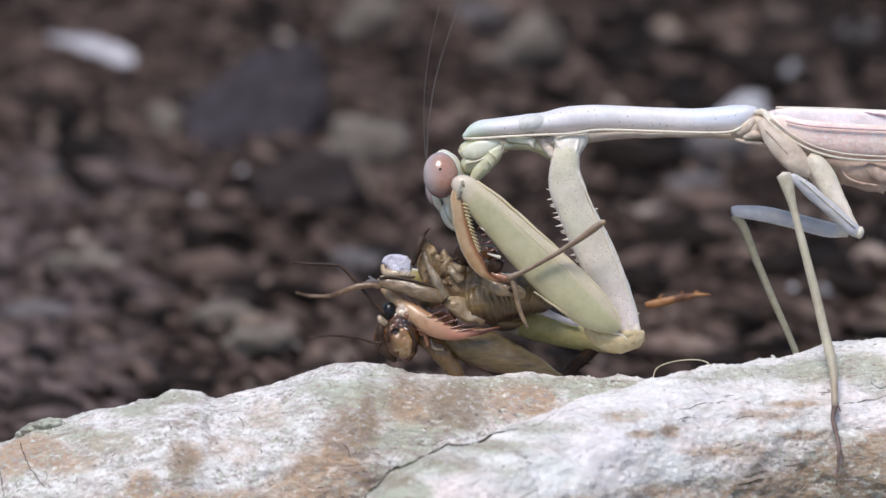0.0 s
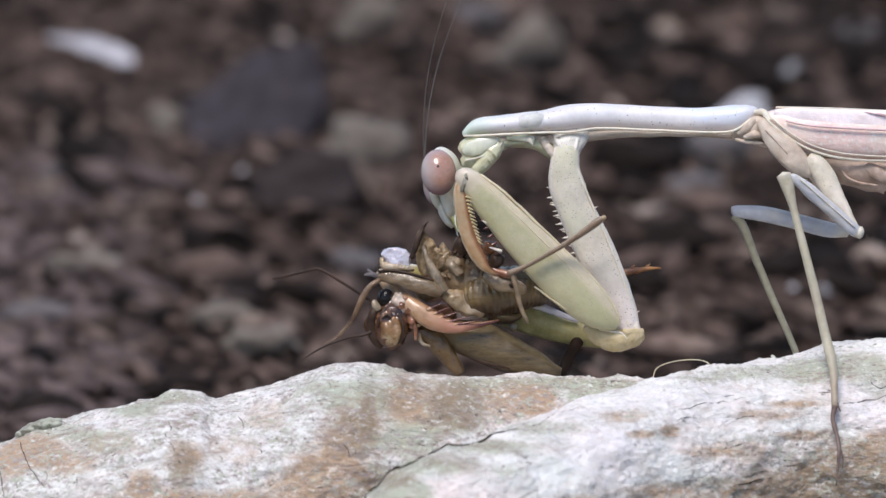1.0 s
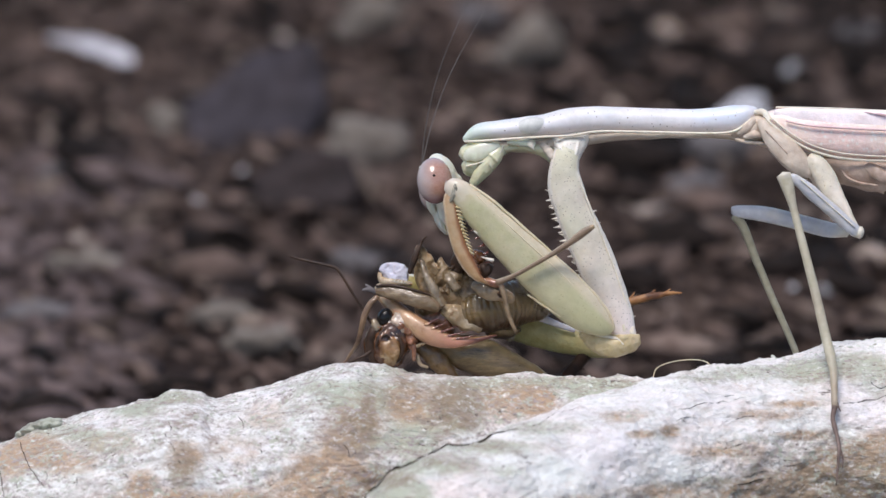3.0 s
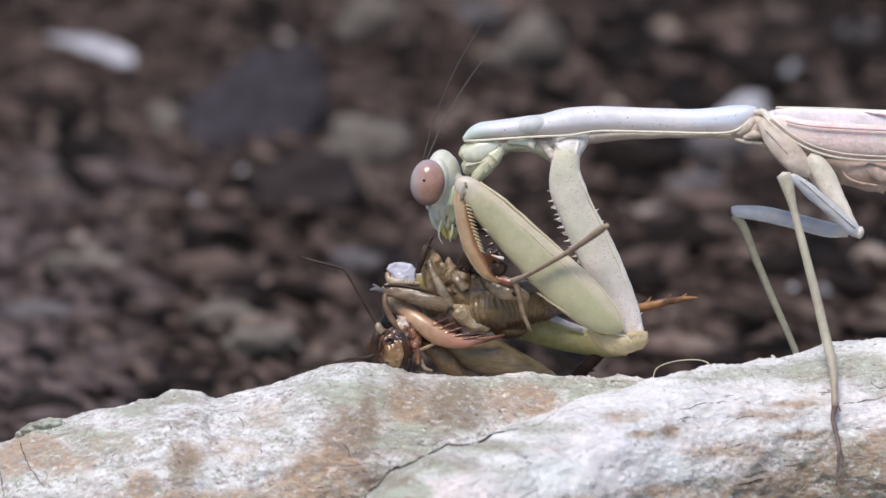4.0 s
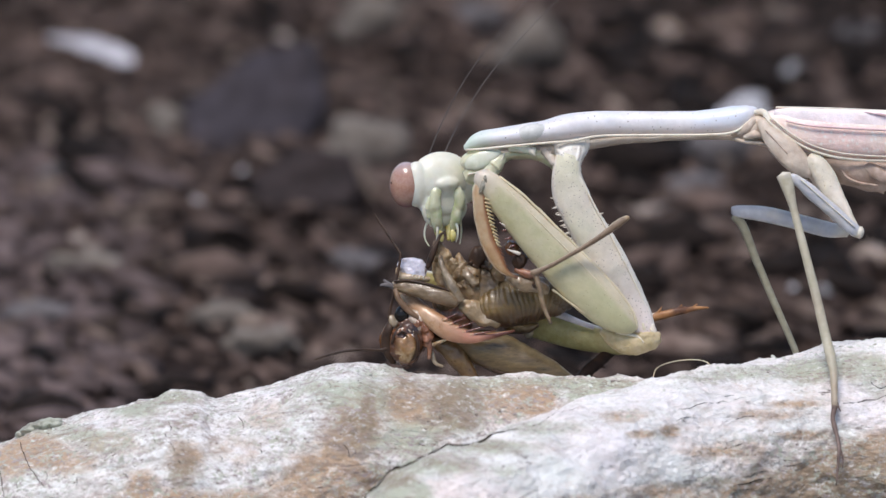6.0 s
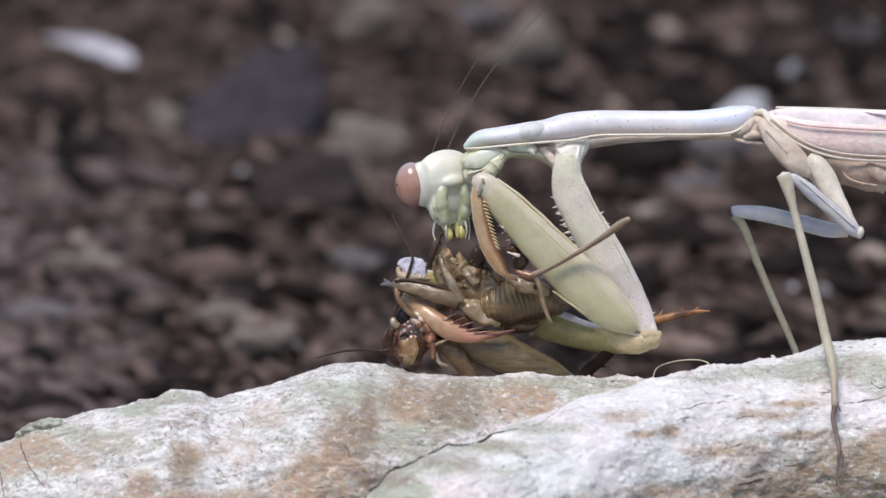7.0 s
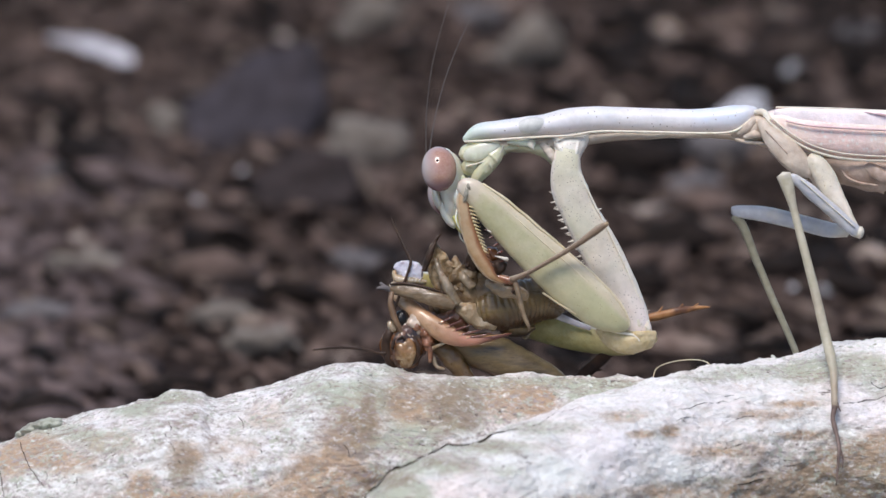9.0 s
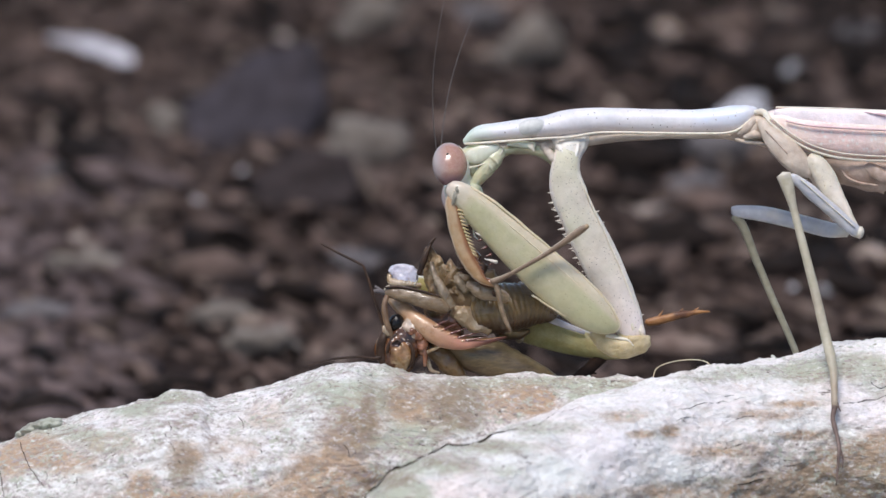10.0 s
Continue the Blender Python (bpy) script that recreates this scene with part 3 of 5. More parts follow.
for k, (x, y, r, flat, m, text, long) in enumerate((
        (-0.0383, 0.2725, 0.003, 0.9, M_STONE, TAN, 1.2), (-0.0453, 0.1863, 0.0026, 0.7, M_STONE, TAN, 1.6), (-0.0266, 0.1587, 0.0023, 0.8, M_STONE, TAN, 1.5), (-0.0213, 0.1447, 0.003, 0.8, M_STONE, TAN, 1.5),
        (-0.0513, 0.2399, 0.0023, 0.7, M_GREYSTONE, GREY, 1.4),
        (0.0059, 0.3548, 0.0032, 0.8, M_GREYSTONE, GREY, 1.2), (-0.011, 0.1857, 0.0025, 0.7, M_GREYSTONE, GREY, 1.4),
        (0.0341, 0.2326, 0.0026, 0.7, M_GREYSTONE, GREY, 1.4), (-0.0495, 0.1587, 0.0025, 0.7, M_GREYSTONE, GREY, 1.5))):
    stone(x, y, r, flat, k + 31.7, m, text, long)


def shard(x, y, corners, thick, lean, turn, seed, material):
    """A split slate: an uneven plate with broken, chipped edges, leaning back in the soil."""
    bm = bmesh.new()
    rnd = random.Random(seed)
    ring = []
    for (a, b), (c, d) in zip(corners, corners[1:] + corners[:1]):
        for k in range(6):
            f = k / 6
            ring.append((a + (c - a) * f + rnd.gauss(0, 0.00016), b + (d - b) * f + rnd.gauss(0, 0.00016)))
    cx, cz = sum(p[0] for p in ring) / len(ring), sum(p[1] for p in ring) / len(ring)
    loops = []
    for depth, k in ((0.0, 0.0), (-0.0003, 0.55), (0.0, 0.9), (thick * 0.3, 1.0), (thick, 0.97), (thick, 0.0)):
        loops.append([bm.verts.new((cx + (px - cx) * k, depth + 0.0005 * noise.noise(Vector((px * 300, pz * 300, depth * 400 + k))), cz + (pz - cz) * k)) for px, pz in ring])
    n = len(ring)
    for a, b in zip(loops, loops[1:]):
        for j in range(n):
            bm.faces.new((a[j], a[(j + 1) % n], b[(j + 1) % n], b[j]))
    bmesh.ops.remove_doubles(bm, verts=bm.verts[:], dist=1e-5)
    ob = part("slate", bm, material, None)
    ob.matrix_basis = pose(x, y, 0.0, 0, 0, turn) @ pose(0, 0, 0, -lean, 0, 0)
    return tagged(ob, DARK, "slate", "slates on the soil")


shard(-0.0252, 0.262, [(-0.0115, 0.0065), (-0.001, 0.0165), (0.008, 0.0185), (0.0095, 0.0075), (0.004, -0.002), (-0.0105, -0.002)], 0.003, 48, 4, 3, M_SLATE)
shard(-0.0192, 0.222, [(-0.0075, 0.0045), (-0.002, 0.0105), (0.0055, 0.0095), (0.0085, 0.003), (0.005, -0.001), (-0.005, -0.001)], 0.0025, 52, -8, 5, M_BROWNSLATE)
for x, y, r, seed in ((0.0262, 0.246, 0.0044, 67.9), (0.0305, 0.2, 0.0036, 71.3), (0.041, 0.182, 0.0026, 75.1), (0.0235, 0.176, 0.0028, 79.7)):
    stone(x, y, r, 0.8, seed, M_DARKBIT, "black rotted chunk of wood on the soil", 1.5, 0.35, "wood_chunk")


def dry_leaf():
    """A narrow bleached leaf, cupped, with a raised midrib and some thickness."""
    bm = bmesh.new()
    top, low = [], []
    for i in range(25):
        t = i / 24
        w = 0.0017 * math.sin(math.pi * min(1, 0.03 + t * 0.9)) ** 0.6 * (0.35 + 0.9 * t) * (1 + 0.12 * math.sin(t * 17))
        a, b = [], []
        for j in range(9):
            v = j / 4 - 1
            z = 0.0007 * v * v + 0.0004 * math.sin(t * 5) + 0.0003 * math.exp(-v * v * 40)
            a.append(bm.verts.new(((t - 0.5) * 0.0135, v * w - 0.0006 * math.cos(t * 4), z + 0.0003)))
            b.append(bm.verts.new(((t - 0.5) * 0.0135, v * w - 0.0006 * math.cos(t * 4), z)))
        top.append(a)
        low.append(b)
    for i in range(24):
        for j in range(8):
            bm.faces.new((top[i][j], top[i + 1][j], top[i + 1][j + 1], top[i][j + 1]))
            bm.faces.new((low[i][j], low[i][j + 1], low[i + 1][j + 1], low[i + 1][j]))
        bm.faces.new((top[i][0], low[i][0], low[i + 1][0], top[i + 1][0]))
        bm.faces.new((top[i][8], top[i + 1][8], low[i + 1][8], low[i][8]))
    ob = part("dry_leaf", bm, M_DRYLEAF, None)
    ob.matrix_basis = pose(-0.0535, 0.3175, 0.0025, 38, 17, -6)
    return tagged(ob, "narrow bleached white leaf lying on the soil", "leaf")


dry_leaf()


# ---- the branch ----
BOUGH_BACK = [(-1100, 1150, -60, 200), (-500, 960, -60, 230), (-150, 850, -60, 240), (0, 782, -60, 245), (45, 766, -60, 245), (90, 748, -60, 245),
              (200, 722, -60, 245), (300, 694, -60, 245), (355, 692, -60, 245), (385, 703, -60, 240), (430, 696, -60, 235), (500, 680, -60, 230),
              (560, 658, -60, 225), (630, 644, -60, 215), (700, 655, -60, 195), (800, 665, -60, 165), (950, 667, -55, 140), (1050, 668, -50, 130), (1150, 674, -40, 130), (1350, 720, 0, 140), (1700, 800, 60, 150)]
BOUGH_FRONT = [(420, 1100, -470, 260), (560, 960, -450, 250), (640, 872, -430, 240), (700, 815, -410, 230), (780, 782, -380, 220), (870, 757, -340, 215),
               (1000, 714, -250, 210), (1150, 672, -140, 205), (1250, 652, -70, 205), (1400, 632, 0, 205), (1470, 613, 20, 210), (1568, 604, 30, 215),
               (1700, 600, 40, 230), (1900, 620, 60, 240), (2300, 800, 100, 240), (2700, 1120, 150, 230)]


# weather stains on the two boughs, and painted shade along their crease: x, y, reach along and down, kind (tan wood,
# brown crust, lichen; the last two also colour the shade), strength
BACK_STAINS_SHADE = [(75, 790, 55, 26, 0, 1.0), (36, 811, 34, 30, 0, 0.8), (135, 811, 60, 24, 0, 0.6), (338, 818, 26, 42, 1, 0.7), (340, 800, 34, 30, 0, 0.7), (267, 839, 34, 22, 0, 0.7), (300, 868, 90, 18, 0, 0.8), (249, 718, 62, 15, 2, 0.8), (302, 700, 62, 10, 2, 0.8),
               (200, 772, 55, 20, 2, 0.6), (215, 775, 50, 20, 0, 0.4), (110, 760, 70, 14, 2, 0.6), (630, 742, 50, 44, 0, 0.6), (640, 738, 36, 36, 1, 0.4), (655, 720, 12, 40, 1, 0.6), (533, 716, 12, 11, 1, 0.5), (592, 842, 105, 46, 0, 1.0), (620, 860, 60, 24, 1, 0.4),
               # (667, 842) and (660, 862) also paint shade beside the crease
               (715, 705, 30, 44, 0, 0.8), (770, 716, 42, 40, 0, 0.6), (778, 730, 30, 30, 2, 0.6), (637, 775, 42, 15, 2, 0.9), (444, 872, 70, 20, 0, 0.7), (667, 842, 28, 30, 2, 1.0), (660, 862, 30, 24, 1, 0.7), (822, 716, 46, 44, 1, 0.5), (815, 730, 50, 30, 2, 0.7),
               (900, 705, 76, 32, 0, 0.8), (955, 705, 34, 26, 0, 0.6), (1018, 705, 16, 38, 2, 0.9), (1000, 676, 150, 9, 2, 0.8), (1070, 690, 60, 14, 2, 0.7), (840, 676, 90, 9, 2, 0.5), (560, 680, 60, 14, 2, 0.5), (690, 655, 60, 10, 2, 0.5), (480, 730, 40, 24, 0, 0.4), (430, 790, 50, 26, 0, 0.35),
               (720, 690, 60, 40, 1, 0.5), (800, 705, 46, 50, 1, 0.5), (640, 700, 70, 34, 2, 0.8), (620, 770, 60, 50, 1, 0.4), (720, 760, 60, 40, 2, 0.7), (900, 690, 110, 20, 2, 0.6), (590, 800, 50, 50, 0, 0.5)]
FRONT_STAINS_SHADE = [(1500, 832, 105, 58, 0, 1.0), (1400, 862, 105, 42, 0, 1.0), (1310, 872, 66, 34, 0, 0.9), (1562, 800, 60, 46, 0, 1.0), (1520, 855, 90, 36, 1, 0.6), (1420, 874, 70, 18, 1, 0.5), (1403, 764, 50, 9, 0, 0.8), (1391, 711, 52, 7, 0, 0.7), (1356, 728, 60, 10, 0, 0.6),
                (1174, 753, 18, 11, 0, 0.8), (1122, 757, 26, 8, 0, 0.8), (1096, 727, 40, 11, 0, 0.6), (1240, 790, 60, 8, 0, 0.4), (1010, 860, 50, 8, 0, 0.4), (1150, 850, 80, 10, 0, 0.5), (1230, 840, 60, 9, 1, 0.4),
                # (690, 838) to (960, 745) and (650, 876) also paint the crease's shade
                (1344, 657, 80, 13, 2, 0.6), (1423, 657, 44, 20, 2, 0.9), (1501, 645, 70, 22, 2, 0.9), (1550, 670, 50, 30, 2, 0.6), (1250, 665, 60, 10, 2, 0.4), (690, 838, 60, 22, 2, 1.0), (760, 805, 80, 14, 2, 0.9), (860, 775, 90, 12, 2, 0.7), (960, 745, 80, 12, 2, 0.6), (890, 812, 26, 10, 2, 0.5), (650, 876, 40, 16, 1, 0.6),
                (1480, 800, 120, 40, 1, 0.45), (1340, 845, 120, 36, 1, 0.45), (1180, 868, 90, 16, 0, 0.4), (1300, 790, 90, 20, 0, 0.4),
                # this row darkens the crease: its shadow band put into the colour
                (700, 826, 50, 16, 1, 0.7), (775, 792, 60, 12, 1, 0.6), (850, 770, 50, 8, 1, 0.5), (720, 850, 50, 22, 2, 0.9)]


def relief(q, t, r, seed):
    """How far lumps, grain ridges and pits lift or sink the wood's face."""
    skew = t + q.x * 0.0006
    k = 0.06 * r * noise.noise(Vector((q.x * 0.006, skew * 1.2, seed)))
    k += 8.0 * noise.noise(Vector((q.x * 0.02, q.y * 0.03, q.z * 0.03 + seed)))
    k += 1.6 * noise.noise(Vector((q.x * 0.014, skew * 20, seed + 4)))
    k += 2.6 * noise.noise(Vector((q.x * 0.07, q.y * 0.1, q.z * 0.1)))
    k += 2.3 * noise.noise(Vector((q.x * 0.17, q.y * 0.2, q.z * 0.2)))
    k += 1.2 * abs(noise.noise(Vector((q.x * 0.05 + q.y * 0.03, q.y * 0.05, q.z * 0.05 + seed))))
    return k - 6.0 * max(0.0, noise.noise(Vector((q.x * 0.016, skew * 15, seed + 9))) - 0.32)


def bark_at(rows, x, y, seed):
    """A place of the wood's face, near (x, y) of the stage, and the way out of it."""
    s = spline(rows, 20)
    top, d, r = (np.interp(x, s[:, 0], s[:, k]) for k in (1, 2, 3))
    t = math.acos(max(-1.0, min(1.0, 1 - (y - top) / r)))
    q = Vector((x, top + r - r * math.cos(t), d - r * math.sin(t)))
    out = Vector((0, -math.cos(t), -math.sin(t)))
    return q + out * relief(q, t, r, seed), out


def trunk(rows, seed, stains_shade, all_over, n=330):
    """A bent, weathered limb of wood along (x, top y, ridge d, radius), with lumps, grain ridges and pits."""
    s = spline(rows, 20)
    xs = [s[0][0]]
    while xs[-1] < s[-1][0]:
        xs.append(xs[-1] + (3.6 if -40 < xs[-1] < 1600 else 25.0))
    xs = [x for x in xs if x < s[-1][0]]
    col = [np.interp(xs, s[:, 0], s[:, k]) for k in (1, 2, 3)]
    verts, faces, marks = [], [], []
    for x, top, d, r in zip(xs, *col):
        for j in range(n):
            t = 2 * math.pi * j / n
            q = Vector((x, top + r - r * math.cos(t), d - r * math.sin(t)))
            k = relief(q, t, r, seed)
            q += Vector((0, -math.cos(t), -math.sin(t))) * k
            verts.append(P(q.x, q.y, q.z))
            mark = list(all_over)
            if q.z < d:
                for sx, sy, rx, ry, kind, much in stains_shade:
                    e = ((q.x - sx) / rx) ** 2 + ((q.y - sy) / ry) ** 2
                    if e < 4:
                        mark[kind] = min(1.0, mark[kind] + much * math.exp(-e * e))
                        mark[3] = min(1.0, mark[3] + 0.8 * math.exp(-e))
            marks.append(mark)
    m = len(xs)
    for i in range(m - 1):
        for j in range(n):
            a, b = i * n + j, i * n + (j + 1) % n
            faces.append((a, b, b + n, a + n))
    faces.append(tuple(range(n)))
    faces.append(tuple(range((m - 1) * n, m * n)))
    bm = bmesh.new()
    me = bpy.data.meshes.new("bough")
    me.from_pydata(verts, [], faces)
    bm.from_mesh(me)
    layer = bm.verts.layers.float_color.new("stain_shade")
    for v, mark in zip(bm.verts, marks):
        v[layer] = mark
    bpy.data.meshes.remove(me)
    return bm


def crack(bm, rows, pts, r, seed):
    """A dark open fissure that runs over the wood's face."""
    line = spline(pts, 8)
    out = []
    for i, (x, y) in enumerate(line):
        f = i / (len(line) - 1)
        x2, y2 = x + 2 * noise.noise(Vector((x * 0.09, y * 0.09, 1))), y + 3.5 * noise.noise(Vector((x * 0.04, y * 0.04, 5)))
        w = r * (0.3 + 0.7 * math.sin(math.pi * min(1, 0.12 + f * 0.85))) * (0.9 + 0.5 * noise.noise(Vector((x * 0.13, y * 0.1, 0))))
        q, away = bark_at(rows, x2, y2, seed)
        q = q - away * 0.4
        out.append((q.x, q.y, q.z, max(w, 0.3), 1.6))
    limb(bm, out, steps=1, n=6)


def branch():
    root = place(thing("branch", "weathered pale grey fallen branch with lichen and cracks", "branch"))
    back = part("bough", trunk(BOUGH_BACK, 1.0, BACK_STAINS_SHADE, (0.12, 0.1, 0.16, 1.0)), M_BARK, root)
    front = part("bough", trunk(BOUGH_FRONT, 3.0, FRONT_STAINS_SHADE, (0.12, 0.0, 0.08, 0.22)), M_BARK, root)
    for pts, r in (([(48, 775), (62, 800), (82, 830), (100, 852)], 1.0), ([(18, 822), (24, 845), (30, 866)], 1.1)):
        bm = bmesh.new()
        crack(bm, BOUGH_BACK, pts, r, 1.0)
        part("crack", bm, M_CRACK, back)
    for pts, r in (([(930, 742), (975, 728), (1010, 714)], 0.9), ([(1188, 718), (1220, 712), (1300, 696)], 0.7), ([(1480, 710), (1520, 702), (1568, 694)], 1.0), ([(1530, 672), (1548, 682), (1570, 678)], 0.9),
                   ([(890, 868), (920, 852), (945, 842)], 0.8), ([(1280, 850), (1310, 842), (1350, 836)], 0.7)):
        bm = bmesh.new()
        crack(bm, BOUGH_FRONT, pts, r, 3.0)
        part("crack", bm, M_CRACK, front)
    rnd = random.Random(12)
    for k in range(18):
        x = rnd.uniform(5, 840)
        top = float(np.interp(x, [r[0] for r in BOUGH_BACK], [r[1] for r in BOUGH_BACK]))
        y = top + 14 + rnd.random() ** 0.8 * (120 if x < 640 else 70)
        a, q = rnd.gauss(0.95, 0.35), rnd.uniform(4, 13)
        bm = bmesh.new()
        crack(bm, BOUGH_BACK, [(x, y), (x + q * math.cos(a), y + q * math.sin(a)), (x + 1.8 * q * math.cos(a + 0.3), y + 1.8 * q * math.sin(a + 0.3))], rnd.uniform(0.35, 0.8), 1.0)
        part("crack", bm, M_CRACK, back)
    for k in range(9):
        x, y = rnd.uniform(1180, 1560), rnd.uniform(690, 870)
        q = rnd.uniform(8, 22)
        bm = bmesh.new()
        crack(bm, BOUGH_FRONT, [(x, y), (x + q, y - 0.22 * q), (x + 2 * q, y - 0.4 * q)], rnd.uniform(0.35, 0.7), 3.0)
        part("crack", bm, M_CRACK, front)
    bm = bmesh.new()
    for k in range(150):
        if k < 95:
            rows, seed, x = BOUGH_BACK, 1.0, rnd.choice((rnd.uniform(800, 1150), rnd.uniform(30, 800)))
        else:
            rows, seed, x = BOUGH_FRONT, 3.0, rnd.uniform(1160, 1568)
        top = float(np.interp(x, [r[0] for r in rows], [r[1] for r in rows]))
        q, away = bark_at(rows, x, top + rnd.random() ** 2 * 16, seed)
        r = rnd.uniform(1.2, 3.2)
        blob(bm, q.x, q.y, q.z, r * rnd.uniform(0.9, 1.8), r, r, rnd.uniform(-30, 30), u=7, v=5)
    tagged(part("lichen_crust", bm, M_CRUST, back), "pale grey-green lichen crumbs", kind="stuff")
    # dark strip laid where the boughs meet, to deepen the crease's shade
    bm = bmesh.new()
    crack(bm, BOUGH_FRONT, [(636, 880), (660, 852), (700, 818), (740, 800), (800, 779), (870, 760), (920, 745)], 4.2, 3.0)
    part("crack", bm, M_CRACK, front)
    part("lichen_tuft", blobs((66, 756, -75, 24, 11, 20, -18), (98, 746, -80, 24, 9, 18, 2), (46, 768, -70, 12, 10, 12, 0), (82, 749, -90, 16, 8, 12, -10), rough=0.3, u=36, v=26), M_LICHEN, back)
    return root


branch()


# ---- the mantis ----
def mantis():
    root = place(thing("praying_mantis", "pale cream and pink praying mantis eating its prey on a branch", "insect"))
    made = {"root": root}

    pron = part("pronotum", limbs([(821, 243, 0, 5, 10), (845, 231, 0, 15, 32), (880, 227, 0, 17.5, 44), (930, 223, 0, 20, 50), (965, 220, 0, 21.5, 50),
                                   (1005, 214, 0, 25, 44), (1060, 209, 0, 23, 33), (1150, 212, 0, 22, 27), (1240, 214, 0, 22, 26), (1300, 210, 0, 24, 27),
                                   (1326, 200, 0, 16, 24), (1337, 193, 0, 6, 12)], n=32, wobble=0.7, square=2.25), M_PRON, root)
    part("rim", limbs([(822, 246, -14, 2.2, 3), (850, 246, -32, 2.4, 3.5), (900, 243, -44, 2.4, 3.5), (960, 240, -46, 2.4, 3.5), (1010, 238, -40, 2.4, 3.5), (1060, 231, -30, 2.4, 3.5),
                       (1150, 233, -24, 2.4, 3.5), (1250, 236, -24, 2.4, 3.5), (1296, 233, -24, 2.4, 3.5), (1322, 216, -22, 2.4, 3.2), (1336, 197, -13, 2, 3)], n=8), M_RIM, pron)
    part("groove", blobs((940, 220, -40.5, 29, 15, 14, -8), u=28, v=16), M_GROOVE, pron)
    part("underside", limbs([(838, 264, 0, 12, 24), (870, 258, 0, 15, 28), (915, 252, 0, 10, 26), (960, 253, 0, 15, 26), (1010, 250, 0, 20, 24), (1050, 241, 0, 11, 20),
                             (1200, 237, 0, 6, 16), (1300, 241, 0, 8, 16), (1362, 257, 0, 6, 12)], n=16, wobble=2), M_THORAX, pron)
    melt("neck", limbs([(816, 268, 0, 12, 20), (836, 266, 0, 20, 30), (862, 264, 0, 20, 30), (890, 258, 0, 13, 26), (915, 252, 0, 9, 20)],
                       [(822, 288, 0, 15, 22), (840, 290, 0, 18, 26), (866, 276, 0, 13, 24)], n=22, wobble=2), M_NECK, pron, 1.5, 0.3, ease=8)
    part("neck_plate", limbs([(822, 276, -22, 6, 4), (832, 270, -28, 13, 5), (848, 265, -31, 15, 5), (866, 259, -32, 12, 5), (882, 252, -31, 5, 4)], n=18), M_NECKPLATE, pron, "smooth pale green plate")
    part("neck_seam", limbs([(824, 290, -26, 1.6, 3), (846, 285, -31, 1.6, 3), (866, 277, -33, 1.8, 3), (884, 266, -33, 1.6, 3), (890, 254, -33, 1.4, 3)], n=8), M_RIM, pron)
    melt("neck_fold", limbs([(886, 256, -20, 10, 12), (874, 274, -24, 15, 13), (860, 290, -24, 15, 14), (846, 306, -20, 13, 13), (836, 320, -14, 8, 10)], [(866, 270, -34, 2, 3), (875, 277, -36, 2.4, 3), (882, 284, -33, 1.6, 3)], [(858, 280, -34, 2, 3), (867, 288, -36, 2.2, 3), (872, 295, -33, 1.6, 3)],
                            [(850, 292, -32, 2, 3), (857, 298, -34, 2, 3), (862, 304, -31, 1.4, 3)], n=14, wobble=3), M_NECK, pron, 1.2, 0.5, ease=4)
    melt("breast", limbs([(884, 258, -8, 10, 22), (920, 258, -8, 10, 22), (950, 260, -10, 12, 22), (974, 270, -12, 13, 20), (986, 290, -16, 9, 16)], n=18, wobble=3), M_NECK, pron, 1.5, 0.4, ease=6)
    part("plate", limbs([(898, 247, -34, 5, 6), (922, 249, -36, 8, 6), (944, 251, -36, 7, 6)], n=12, wobble=2), M_NECKPLATE, pron)
    part("tooth", limbs([(935, 248, -38, 7, 4), (939, 255, -40, 5, 4), (943, 262, -40, 1.5, 2)], n=10), M_RIM, pron)
    part("joint_fold", limbs([(956, 252, -30, 8, 9), (968, 264, -34, 9, 9), (978, 278, -36, 7, 8), (984, 292, -36, 4, 5)], n=16, wobble=5, rings=0.06, ring_len=9, steps=12), M_THORAX, pron)
    melt("hip", limbs([(1008, 234, -10, 38, 16), (1008, 248, -18, 33, 18), (1005, 262, -26, 27, 19), (1002, 278, -32, 22, 17)], [(984, 252, -34, 5, 6), (992, 264, -42, 5, 5), (998, 278, -46, 3, 4)], [(1022, 252, -34, 4, 5), (1018, 266, -42, 3.4, 4), (1012, 280, -44, 2, 3)], n=20, wobble=2), M_COXA, pron, 1.4, 0.3, ease=5)
    made["pronotum"] = pron

    # raised foreleg on the near side
    coxa = part("foreleg_coxa", limbs([(1004, 260, -26, 20, 15), (1001, 276, -33, 23, 18), (998, 302, -37, 27, 17), (1003, 332, -40, 31, 17), (1012, 362, -42, 31, 16), (1031, 402, -43, 34, 16), (1053, 450, -44, 34, 16),
                                       (1075, 500, -45, 33, 16), (1097, 552, -46, 29, 16), (1110, 586, -47, 22, 15), (1117, 602, -47, 12, 10)], n=28, wobble=1.8, square=2.4), M_COXA, root)
    part("ridge", limbs([(1022, 305, -46, 1.6, 3), (1044, 360, -53, 1.8, 3), (1074, 430, -56, 1.8, 3), (1104, 505, -56, 2, 3), (1125, 570, -54, 1.8, 3)], n=8), M_RIM, coxa)
    for k, (y, r) in enumerate(((338, 2.2), (352, 3.2), (361, 2.2), (368, 3.4), (376, 2.2), (384, 3.2), (391, 2.2), (399, 3.6), (408, 2.2), (415, 2.4), (423, 3.6), (433, 2.2), (441, 2.4), (450, 3.4), (458, 2.2), (465, 3.2), (474, 2.4), (482, 2.8))):
        x = np.interp(y, [330, 350, 400, 430, 460, 490], [971, 977, 994, 1008, 1024, 1039])
